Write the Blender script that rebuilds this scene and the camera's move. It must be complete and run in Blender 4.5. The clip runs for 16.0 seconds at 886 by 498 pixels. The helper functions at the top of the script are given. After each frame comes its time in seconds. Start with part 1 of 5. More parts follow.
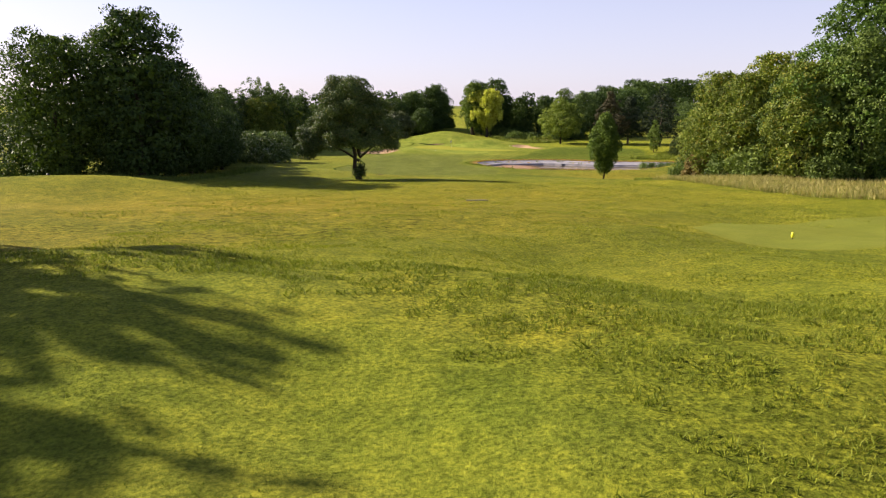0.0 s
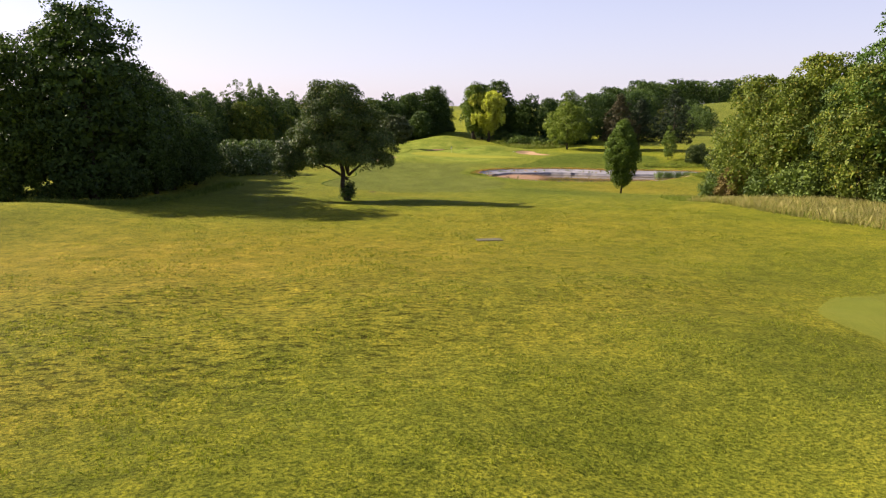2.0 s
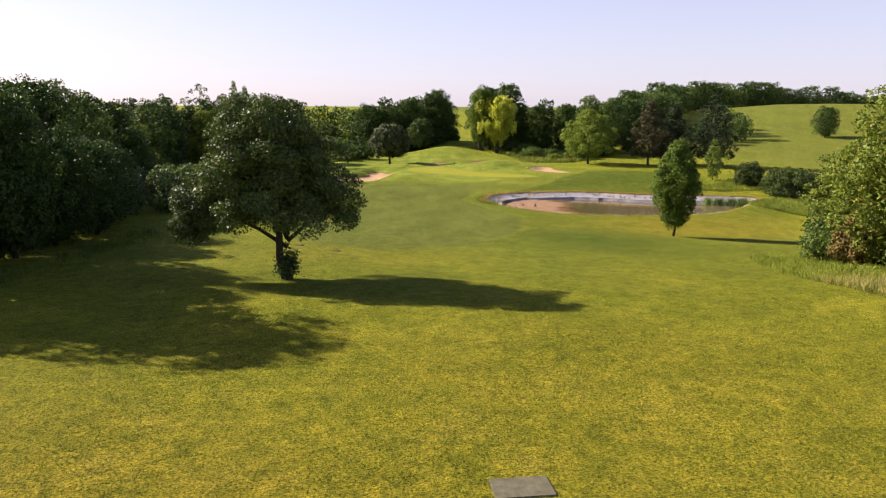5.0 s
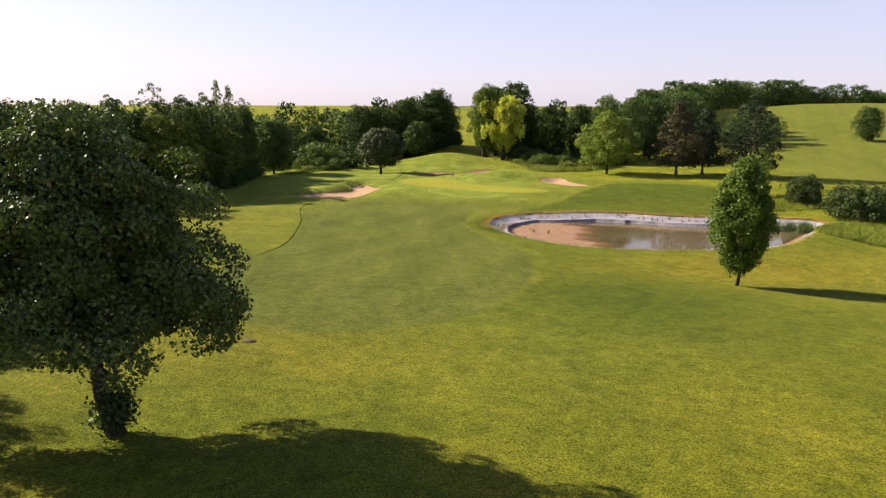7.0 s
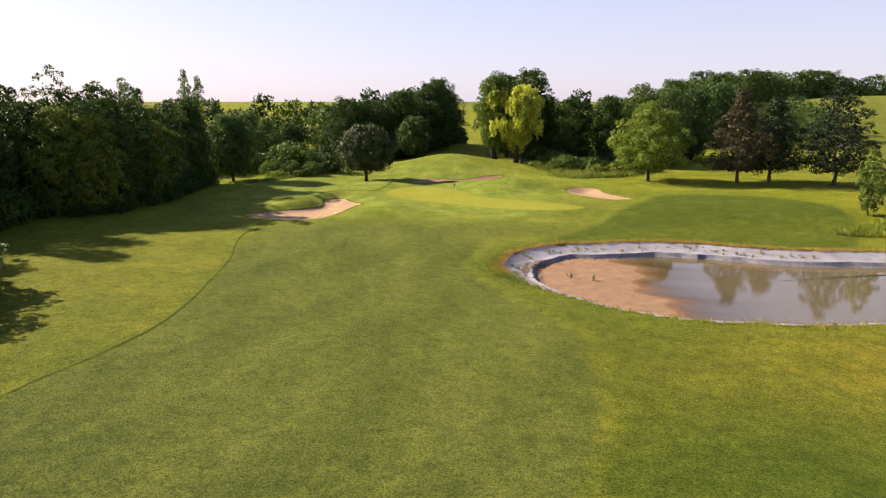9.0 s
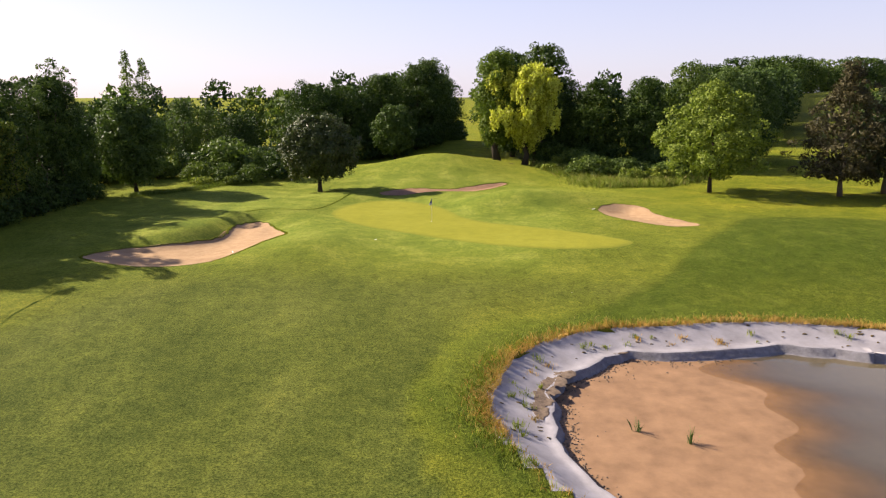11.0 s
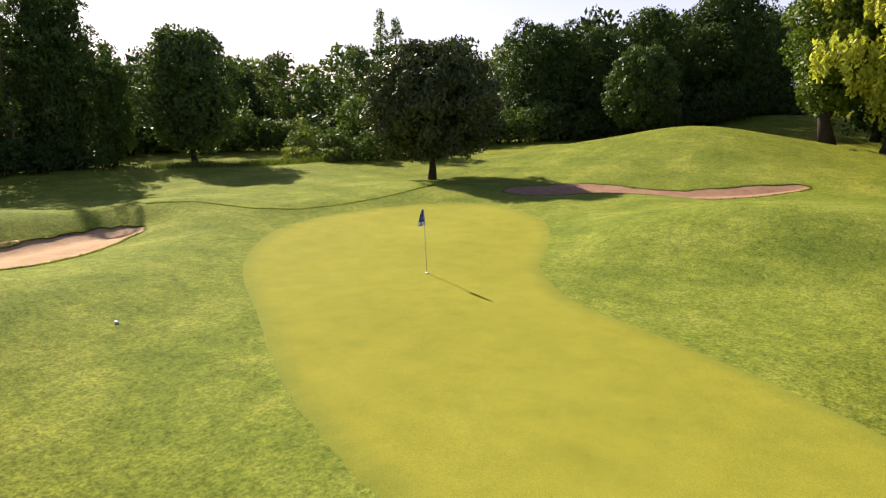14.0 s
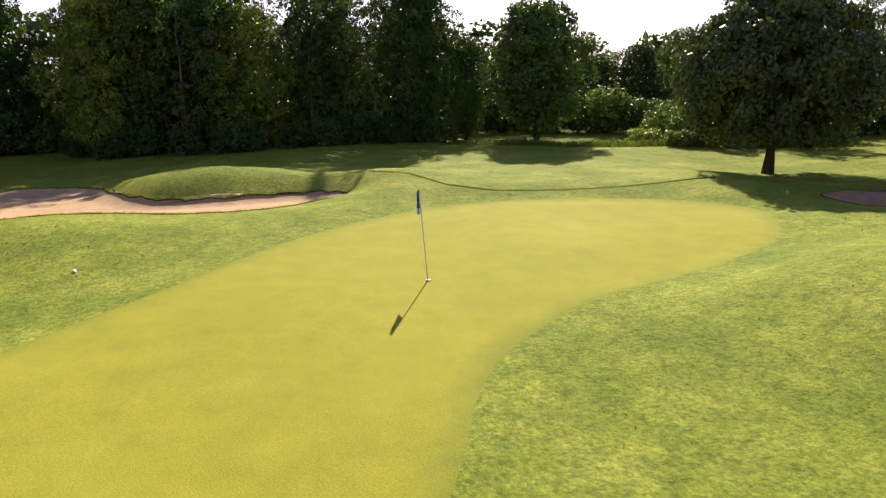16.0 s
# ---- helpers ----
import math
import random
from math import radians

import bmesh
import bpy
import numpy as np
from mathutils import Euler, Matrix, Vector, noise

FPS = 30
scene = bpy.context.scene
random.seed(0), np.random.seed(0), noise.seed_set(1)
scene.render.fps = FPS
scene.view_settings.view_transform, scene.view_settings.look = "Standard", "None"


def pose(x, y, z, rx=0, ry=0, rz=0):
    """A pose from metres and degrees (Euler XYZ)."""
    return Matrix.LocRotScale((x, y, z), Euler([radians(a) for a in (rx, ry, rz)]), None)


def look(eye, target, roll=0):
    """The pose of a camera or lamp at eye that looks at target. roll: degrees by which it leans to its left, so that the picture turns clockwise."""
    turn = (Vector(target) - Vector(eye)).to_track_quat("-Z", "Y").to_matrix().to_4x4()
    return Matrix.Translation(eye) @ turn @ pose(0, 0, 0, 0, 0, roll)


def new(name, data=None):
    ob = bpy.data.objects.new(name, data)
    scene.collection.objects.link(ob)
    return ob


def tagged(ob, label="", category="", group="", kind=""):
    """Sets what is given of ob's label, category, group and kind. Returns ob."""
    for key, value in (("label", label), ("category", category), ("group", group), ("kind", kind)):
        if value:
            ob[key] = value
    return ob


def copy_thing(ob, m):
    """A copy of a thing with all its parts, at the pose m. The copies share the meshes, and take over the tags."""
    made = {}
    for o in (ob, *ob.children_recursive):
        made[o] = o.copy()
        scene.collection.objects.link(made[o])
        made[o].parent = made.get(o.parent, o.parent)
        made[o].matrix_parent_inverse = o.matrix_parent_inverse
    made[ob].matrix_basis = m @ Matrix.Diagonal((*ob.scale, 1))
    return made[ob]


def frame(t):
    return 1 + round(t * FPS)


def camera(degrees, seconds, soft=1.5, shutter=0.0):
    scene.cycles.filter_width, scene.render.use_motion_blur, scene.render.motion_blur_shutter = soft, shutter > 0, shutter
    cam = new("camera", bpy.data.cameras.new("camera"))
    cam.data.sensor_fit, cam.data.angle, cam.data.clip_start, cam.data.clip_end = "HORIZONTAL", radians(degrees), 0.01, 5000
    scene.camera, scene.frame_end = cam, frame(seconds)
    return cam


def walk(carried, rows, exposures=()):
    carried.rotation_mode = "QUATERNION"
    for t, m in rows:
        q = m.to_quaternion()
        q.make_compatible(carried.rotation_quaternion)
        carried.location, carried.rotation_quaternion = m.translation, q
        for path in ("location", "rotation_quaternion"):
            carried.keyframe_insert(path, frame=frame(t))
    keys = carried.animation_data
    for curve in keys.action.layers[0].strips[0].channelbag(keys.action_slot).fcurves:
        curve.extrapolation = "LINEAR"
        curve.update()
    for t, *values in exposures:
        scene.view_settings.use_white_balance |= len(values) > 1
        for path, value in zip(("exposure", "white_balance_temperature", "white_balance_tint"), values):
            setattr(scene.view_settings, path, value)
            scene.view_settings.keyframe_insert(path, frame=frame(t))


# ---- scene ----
cam = camera(65.87, 16.0, soft=1.25)
PATH = [
    (0, (-3.97, 11.34, 9.31), (-2.789, 30.914, 5.372), 0.19),
    (0.5, (-3.96, 13.67, 9.49), (-2.741, 33.240, 5.542), 0.18),
    (1, (-3.94, 16.19, 9.70), (-2.708, 35.758, 5.752), 0.12),
    (1.5, (-3.86, 19.13, 9.97), (-2.622, 38.702, 6.030), 0.15),
    (2, (-3.64, 22.45, 10.33), (-2.416, 42.023, 6.390), 0.18),
    (2.5, (-3.39, 26.08, 10.78), (-2.190, 45.650, 6.826), 0.24),
    (3, (-3.13, 30.00, 11.25), (-1.959, 49.574, 7.301), 0.18),
    (3.5, (-2.81, 34.21, 11.66), (-1.659, 53.784, 7.702), 0.19),
    (4, (-2.35, 38.55, 11.91), (-1.229, 58.121, 7.966), 0.17),
    (6.5, (1.03, 61.87, 12.75), (1.937, 81.457, 8.828), 0.28),
    (7, (1.81, 67.48, 12.95), (2.647, 87.067, 8.995), 0.15),
    (7.5, (2.22, 73.60, 12.89), (3.031, 93.188, 8.920), 0.14),
    (8, (2.58, 80.52, 12.81), (3.371, 100.103, 8.810), 0.14),
    (8.5, (3.20, 87.87, 12.59), (3.933, 107.444, 8.555), 0.02),
    (9, (4.00, 95.65, 12.28), (4.660, 115.217, 8.215), -0.03),
    (9.2, (4.42, 98.78, 12.11), (5.029, 118.353, 8.055), -0.14),
    (11.3, (9.57, 132.08, 10.26), (9.802, 151.620, 6.021), -0.05),
    (11.5, (10.19, 135.22, 9.91), (10.181, 154.752, 5.621), -0.08),
    (12, (12.09, 142.97, 8.69), (11.085, 162.477, 4.370), -0.12),
    (12.5, (14.11, 150.66, 7.58), (11.859, 170.058, 3.271), -0.12),
    (13, (16.08, 158.27, 6.64), (11.657, 177.302, 2.353), -0.07),
    (13.5, (18.00, 165.29, 5.96), (11.036, 183.546, 1.680), -0.05),
    (14, (19.79, 171.02, 5.56), (10.172, 188.009, 1.234), -0.06),
    (14.5, (21.11, 175.40, 5.26), (8.796, 190.541, 0.865), 0.06),
    (15, (22.02, 178.84, 4.90), (7.342, 191.684, 0.462), -0.08),
    (15.5, (22.76, 181.64, 4.63), (6.067, 191.697, 0.134), -0.28),
    (16, (23.30, 184.35, 4.33), (5.023, 191.106, -0.188), -0.62),
]
walk(cam, [(t, look(eye, target, roll)) for t, eye, target, roll in PATH], exposures=((0, 1.33), (14, 1.34), (16, 1.44)))

# ---- world and sun ----
SUN_AZ, SUN_EL = radians(63.0), radians(30.5)     # to the left of the way ahead; above the horizon
to_sun = Vector((-math.sin(SUN_AZ) * math.cos(SUN_EL), math.cos(SUN_AZ) * math.cos(SUN_EL), math.sin(SUN_EL)))
world = bpy.data.worlds.new("world")
scene.world = world
world.use_nodes = True
wn = world.node_tree.nodes
sky = wn.new("ShaderNodeTexSky")
sky.sky_type, sky.sun_disc = "NISHITA", False
sky.sun_elevation, sky.sun_rotation = SUN_EL, -SUN_AZ
sky.air_density, sky.dust_density, sky.ozone_density = 1.0, 0.8, 1.0
wn["Background"].inputs["Strength"].default_value = 0.062
tint = wn.new("ShaderNodeMix")
tint.data_type, tint.blend_type = "RGBA", "MULTIPLY"
tint.inputs[0].default_value, tint.inputs[7].default_value = 1.0, (1.06, 0.95, 1.15, 1)
world.node_tree.links.new(sky.outputs["Color"], tint.inputs[6])
haze = wn.new("ShaderNodeMix")
haze.data_type = "RGBA"
haze.inputs[7].default_value = (5.5, 5.2, 6.4, 1)
height = wn.new("ShaderNodeSeparateXYZ")                 # whitish haze that thins out above the horizon
world.node_tree.links.new(wn.new("ShaderNodeTexCoord").outputs["Generated"], height.inputs[0])
thin = wn.new("ShaderNodeMapRange")
thin.interpolation_type = "SMOOTHSTEP"
for k, v in enumerate((0.0, 0.50, 0.62, 0.0)):
    thin.inputs[k + 1].default_value = v
world.node_tree.links.new(height.outputs["Z"], thin.inputs[0])
world.node_tree.links.new(thin.outputs[0], haze.inputs[0])
world.node_tree.links.new(tint.outputs[2], haze.inputs[6])
world.node_tree.links.new(haze.outputs[2], wn["Background"].inputs["Color"])
sun = new("sun", bpy.data.lights.new("sun", "SUN"))
sun.data.energy, sun.data.angle, sun.data.color = 5.0, radians(0.6), (1.0, 0.89, 0.72)
sun.matrix_world = look(to_sun * 200, (0, 0, 0))


# ---- materials ----
def material(name, rough=0.9, spec=0.2):
    m = bpy.data.materials.new(name)
    m.use_nodes = True
    nt = m.node_tree
    b = nt.nodes["Principled BSDF"]
    b.inputs["Roughness"].default_value = rough
    b.inputs["Specular IOR Level"].default_value = spec
    return m, nt, b


def noise_node(nt, scale, detail=4.0, rough=0.6, stretch=None):
    n = nt.nodes.new("ShaderNodeTexNoise")
    n.inputs["Scale"].default_value, n.inputs["Detail"].default_value = scale, detail
    n.inputs["Roughness"].default_value = rough
    geo = nt.nodes.new("ShaderNodeNewGeometry")
    if stretch:
        mp = nt.nodes.new("ShaderNodeMapping")
        mp.inputs["Scale"].default_value = stretch[:3]
        if len(stretch) > 3:
            mp.inputs["Rotation"].default_value = (0, 0, stretch[3])
        nt.links.new(geo.outputs["Position"], mp.inputs["Vector"])
        nt.links.new(mp.outputs["Vector"], n.inputs["Vector"])
    else:
        nt.links.new(geo.outputs["Position"], n.inputs["Vector"])
    return n.outputs["Fac"]


def ramp(nt, fac, stops):
    r = nt.nodes.new("ShaderNodeValToRGB")
    while len(r.color_ramp.elements) < len(stops):
        r.color_ramp.elements.new(0.5)
    for e, (p, c) in zip(r.color_ramp.elements, stops):
        e.position, e.color = p, (*c, 1) if len(c) == 3 else c
    nt.links.new(fac, r.inputs["Fac"])
    return r.outputs["Color"]


def mix(nt, fac, a, b, kind="MIX"):
    n = nt.nodes.new("ShaderNodeMix")
    n.data_type, n.blend_type = "RGBA", kind
    for socket, v in ((n.inputs[0], fac), (n.inputs[6], a), (n.inputs[7], b)):
        if isinstance(v, (int, float)):
            socket.default_value = v
        elif isinstance(v, tuple):
            socket.default_value = (*v, 1)
        else:
            nt.links.new(v, socket)
    return n.outputs[2]


def bump(nt, b, height, strength, distance):
    n = nt.nodes.new("ShaderNodeBump")
    n.inputs["Strength"].default_value, n.inputs["Distance"].default_value = strength, distance
    nt.links.new(height, n.inputs["Height"])
    nt.links.new(n.outputs["Normal"], b.inputs["Normal"])


def turf(name, dark, mid, light, fine=14.0, relief=0.06, zones=False, even=None):
    """Mown grass: three scales of colour and a fine relief. zones: the ground's mown and dry areas come from its own attribute."""
    m, nt, b = material(name, 0.9, 0.03)
    col = ramp(nt, noise_node(nt, 0.16, 6, 0.62), [(0.30, dark), (0.5, mid), (0.72, light)])
    if zones:
        at = nt.nodes.new("ShaderNodeAttribute")
        at.attribute_name = "zone"
        sep = nt.nodes.new("ShaderNodeSeparateColor")
        nt.links.new(at.outputs["Color"], sep.inputs["Color"])
        fair = ramp(nt, noise_node(nt, 0.22, 5, 0.6, (1.0, 0.25, 1, 0.25)), [(0.30, (0.070, 0.088, 0.018)), (0.52, (0.096, 0.113, 0.023)), (0.75, (0.132, 0.143, 0.033))])
        dry = ramp(nt, noise_node(nt, 0.35, 6, 0.65), [(0.32, (0.160, 0.130, 0.014)), (0.52, (0.232, 0.174, 0.019)), (0.72, (0.31, 0.218, 0.035))])
        lush = ramp(nt, noise_node(nt, 0.30, 5, 0.6), [(0.30, (0.093, 0.129, 0.019)), (0.50, (0.146, 0.177, 0.026)), (0.70, (0.230, 0.245, 0.046))])
        stripe = nt.nodes.new("ShaderNodeTexWave")
        stripe.inputs["Scale"].default_value, stripe.inputs["Distortion"].default_value = 0.055, 1.2
        stripe.inputs["Detail"].default_value = 2.0
        geo = nt.nodes.new("ShaderNodeNewGeometry")
        turn = nt.nodes.new("ShaderNodeMapping")
        turn.inputs["Rotation"].default_value = (0, 0, 0.5)
        nt.links.new(geo.outputs["Position"], turn.inputs["Vector"])
        nt.links.new(turn.outputs["Vector"], stripe.inputs["Vector"])
        fair = mix(nt, 1.0, fair, ramp(nt, stripe.outputs["Fac"], [(0.3, (0.95, 0.96, 0.96)), (0.7, (1.05, 1.04, 1.03))]), "MULTIPLY")
        col = mix(nt, sep.outputs["Red"], col, fair)
        col = mix(nt, sep.outputs["Blue"], col, lush)
        col = mix(nt, sep.outputs["Green"], col, dry)
        deep = ramp(nt, noise_node(nt, 0.4, 6, 0.65), [(0.30, (0.036, 0.062, 0.008)), (0.52, (0.054, 0.083, 0.011)), (0.74, (0.088, 0.114, 0.018))])
        col = mix(nt, at.outputs["Alpha"], col, deep)
    if even:
        rim = nt.nodes.new("ShaderNodeAttribute")
        rim.attribute_name = "rim"
        wave = nt.nodes.new("ShaderNodeMath")
        wave.operation = "MULTIPLY_ADD"
        nt.links.new(noise_node(nt, 1.3, 5, 0.7), wave.inputs[0])
        wave.inputs[1].default_value = 0.7
        nt.links.new(rim.outputs["Fac"], wave.inputs[2])
        mask = ramp(nt, wave.outputs[0], [(0.33, (0, 0, 0)), (0.95, (1, 1, 1))])
        col = mix(nt, mask, even, col)
    patch = ramp(nt, noise_node(nt, 1.1, 7, 0.68), [(0.30, (0.58, 0.66, 0.66)), (0.5, (1, 1, 1)), (0.72, (1.40, 1.30, 1.14))])
    grain = ramp(nt, noise_node(nt, fine, 3, 0.7), [(0.37, (0.34, 0.40, 0.36)), (0.5, (1, 1, 1)), (0.64, (1.6, 1.52, 1.44))])
    weight = 1.0
    if zones:
        speck = ramp(nt, noise_node(nt, 4.2, 4, 0.72), [(0.36, (0.62, 0.68, 0.66)), (0.5, (1, 1, 1)), (0.66, (1.32, 1.26, 1.16))])
        col = mix(nt, 0.75, col, speck, "MULTIPLY")
        short = nt.nodes.new("ShaderNodeMath")
        short.operation = "MULTIPLY_ADD"
        short.inputs[1].default_value, short.inputs[2].default_value = -0.55, 1.0
        cut, part_cut = nt.nodes.new("ShaderNodeMath"), nt.nodes.new("ShaderNodeMath")
        cut.operation, part_cut.operation = "MAXIMUM", "MULTIPLY"
        part_cut.inputs[1].default_value = 0.3
        nt.links.new(sep.outputs["Red"], part_cut.inputs[0])
        nt.links.new(part_cut.outputs[0], cut.inputs[0])
        nt.links.new(sep.outputs["Blue"], cut.inputs[1])
        nt.links.new(cut.outputs[0], short.inputs[0])
        weight = short.outputs[0]
    col = mix(nt, 0.3 if even else weight, col, patch, "MULTIPLY")
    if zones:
        clump = nt.nodes.new("ShaderNodeAttribute")          # how tussocky the rough is: 0 mown flat, 1 tufts with darkened gaps between
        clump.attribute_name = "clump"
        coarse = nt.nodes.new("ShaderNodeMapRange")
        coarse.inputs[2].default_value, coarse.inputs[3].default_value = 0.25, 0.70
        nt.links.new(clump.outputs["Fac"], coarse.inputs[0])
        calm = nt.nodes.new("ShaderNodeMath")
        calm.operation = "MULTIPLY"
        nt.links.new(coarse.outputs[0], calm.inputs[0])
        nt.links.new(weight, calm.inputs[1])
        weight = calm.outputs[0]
    col = mix(nt, 0.25 if even else weight, col, grain, "MULTIPLY")
    b.inputs["Sheen Weight"].default_value, b.inputs["Sheen Roughness"].default_value = 0.075, 0.40
    b.inputs["Sheen Tint"].default_value = (0.95, 0.84, 0.12, 1)
    height = noise_node(nt, fine * 0.8, 4, 0.75)
    if zones:
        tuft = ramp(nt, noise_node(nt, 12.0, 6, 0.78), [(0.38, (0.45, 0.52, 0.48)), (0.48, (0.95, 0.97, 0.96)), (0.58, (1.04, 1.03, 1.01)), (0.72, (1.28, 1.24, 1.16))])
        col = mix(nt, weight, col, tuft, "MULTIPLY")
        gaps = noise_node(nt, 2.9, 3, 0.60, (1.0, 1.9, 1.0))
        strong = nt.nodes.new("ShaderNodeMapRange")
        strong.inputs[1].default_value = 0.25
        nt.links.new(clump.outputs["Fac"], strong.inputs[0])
        # dark gap colour holds bare soil and painted-in shade between the blades
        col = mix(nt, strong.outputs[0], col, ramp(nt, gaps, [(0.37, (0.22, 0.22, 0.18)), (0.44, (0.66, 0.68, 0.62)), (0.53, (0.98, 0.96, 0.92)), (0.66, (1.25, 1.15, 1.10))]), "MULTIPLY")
        both = nt.nodes.new("ShaderNodeMath")
        both.operation = "ADD"
        nt.links.new(height, both.inputs[0])
        nt.links.new(noise_node(nt, 8.0, 6, 0.8), both.inputs[1])
        mound = nt.nodes.new("ShaderNodeMath")
        mound.operation = "MULTIPLY_ADD"
        nt.links.new(gaps, mound.inputs[0])
        nt.links.new(strong.outputs[0], mound.inputs[1])
        nt.links.new(both.outputs[0], mound.inputs[2])
        height = mound.outputs[0]
    nt.links.new(col, b.inputs["Base Color"])
    bump(nt, b, height, 1.0, relief)
    if zones:
        rough = nt.nodes.new("ShaderNodeMath")
        rough.operation = "MULTIPLY"
        nt.links.new(weight, rough.inputs[0])
        rough.inputs[1].default_value = 0.9
        nt.links.new(rough.outputs[0], b.inputs["Normal"].links[0].from_node.inputs["Strength"])
    return m


def leaf_material(name, dark, light, translucent=0.35, hot=None, gloss=0.10):
    """Leaves: each leaf its own shade, light passing through."""
    m, nt, b = material(name, 0.58 - gloss * 0.4, gloss)
    geo = nt.nodes.new("ShaderNodeNewGeometry")
    dark, light = (tuple(c * k for c, k in zip(q, (1.20, 1.36, 1.40))) for q in (dark, light))
    stops = [(0.0, dark), (0.7, light)] + ([(0.89, light), (0.98, hot)] if hot else [])
    col = ramp(nt, geo.outputs["Random Per Island"], stops)
    info = nt.nodes.new("ShaderNodeObjectInfo")
    tone = ramp(nt, info.outputs["Random"], [(0.0, (0.78, 0.80, 0.80)), (0.5, (1, 1, 1)), (1.0, (1.22, 1.15, 0.95))])
    col = mix(nt, 1.0, col, tone, "MULTIPLY")
    col = mix(nt, 1.0, col, ramp(nt, noise_node(nt, 0.5, 3, 0.6), [(0.3, (0.75, 0.78, 0.8)), (0.7, (1.2, 1.18, 1.1))]), "MULTIPLY")
    nt.links.new(col, b.inputs["Base Color"])
    tr = nt.nodes.new("ShaderNodeBsdfTranslucent")
    nt.links.new(mix(nt, 1.0, col, (1.3, 1.45, 0.75), "MULTIPLY"), tr.inputs["Color"])
    mx = nt.nodes.new("ShaderNodeMixShader")
    mx.inputs[0].default_value = translucent * 0.62
    nt.links.new(b.outputs[0], mx.inputs[1])
    nt.links.new(tr.outputs[0], mx.inputs[2])
    nt.links.new(mx.outputs[0], nt.nodes["Material Output"].inputs["Surface"])
    return m


def plain(name, dark, light, scale=6.0, rough=0.8, spec=0.3, relief=0.01, detail=5.0, stretch=None):
    m, nt, b = material(name, rough, spec)
    f = noise_node(nt, scale, detail, 0.65, stretch)
    nt.links.new(ramp(nt, f, [(0.3, dark), (0.7, light)]), b.inputs["Base Color"])
    bump(nt, b, noise_node(nt, scale * 2.2, detail, 0.7, stretch), 0.8, relief)
    return m


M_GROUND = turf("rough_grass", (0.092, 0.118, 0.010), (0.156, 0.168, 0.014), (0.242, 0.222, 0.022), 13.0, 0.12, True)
M_GREEN = turf("putting_green_grass", (0.186, 0.184, 0.022), (0.210, 0.203, 0.025), (0.235, 0.230, 0.033), 40.0, 0.006, even=(0.140, 0.158, 0.024))
M_TEE = turf("tee_grass", (0.088, 0.102, 0.015), (0.106, 0.120, 0.018), (0.128, 0.138, 0.022), 22.0, 0.02, even=(0.120, 0.122, 0.016))
M_SAND = plain("bunker_sand", (0.30, 0.185, 0.100), (0.40, 0.258, 0.146), 1.6, 0.95, 0.1, 0.05, 6)
M_SAND_RED = plain("reddish_sand", (0.24, 0.128, 0.074), (0.34, 0.20, 0.125), 1.6, 0.95, 0.1, 0.05, 6)
M_LIP = turf("bunker_edge_turf", (0.070, 0.078, 0.014), (0.100, 0.104, 0.018), (0.135, 0.125, 0.026), 12.0, 0.05)
M_SOIL = plain("cut_soil", (0.060, 0.042, 0.020), (0.135, 0.095, 0.042), 5.0, 0.95, 0.1, 0.05)
M_MUD = plain("pond_mud", (0.185, 0.102, 0.052), (0.305, 0.172, 0.090), 0.9, 0.75, 0.3, 0.02, 7)
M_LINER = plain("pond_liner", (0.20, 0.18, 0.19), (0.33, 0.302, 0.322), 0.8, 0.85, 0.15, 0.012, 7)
# the liner's greys darkened: shade on the fold is put into its colour
M_LINER_FOLD_SHADED = plain("shaded_pond_liner_fold", (0.13, 0.118, 0.125), (0.25, 0.23, 0.24), 3.0, 0.8, 0.25, 0.04, 5)
M_BARK = plain("bark", (0.028, 0.021, 0.015), (0.085, 0.066, 0.048), 7.0, 0.95, 0.1, 0.06, 5, (3, 3, 0.6))
M_BARK_PALE = plain("pale_bark", (0.10, 0.072, 0.050), (0.22, 0.165, 0.12), 7.0, 0.95, 0.1, 0.05, 5, (3, 3, 0.6))
M_MAPLE = leaf_material("maple_leaves", (0.024, 0.034, 0.009), (0.070, 0.086, 0.020), 0.24, (0.17, 0.16, 0.055), 0.20)
M_WOOD_A = leaf_material("oak_leaves", (0.020, 0.031, 0.008), (0.055, 0.074, 0.016), 0.24)
M_WOOD_B = leaf_material("ash_leaves", (0.034, 0.048, 0.012), (0.085, 0.105, 0.026), 0.30)
M_SHRUB = leaf_material("shrub_leaves", (0.040, 0.055, 0.012), (0.105, 0.122, 0.026), 0.30)
M_SHRUB_DARK = leaf_material("dark_shrub_leaves", (0.030, 0.038, 0.010), (0.074, 0.084, 0.022), 0.22)
M_WOOD_C = leaf_material("acacia_leaves", (0.060, 0.072, 0.012), (0.150, 0.155, 0.025), 0.35, (0.26, 0.20, 0.03))
M_GIANT = leaf_material("giant_maple_leaves", (0.034, 0.056, 0.010), (0.085, 0.118, 0.020), 0.25)
M_HORN = leaf_material("hornbeam_leaves", (0.042, 0.060, 0.010), (0.100, 0.122, 0.018), 0.32)
M_LIME = leaf_material("lime_leaves", (0.060, 0.078, 0.014), (0.145, 0.160, 0.030), 0.35)
M_WILLOW = leaf_material("willow_leaves", (0.24, 0.222, 0.028), (0.44, 0.385, 0.068), 0.46)
M_CHESTNUT = leaf_material("chestnut_leaves", (0.030, 0.036, 0.010), (0.078, 0.082, 0.024), 0.20, (0.14, 0.12, 0.05), 0.22)
M_PINE = leaf_material("pine_needles", (0.013, 0.018, 0.008), (0.036, 0.042, 0.017), 0.12)
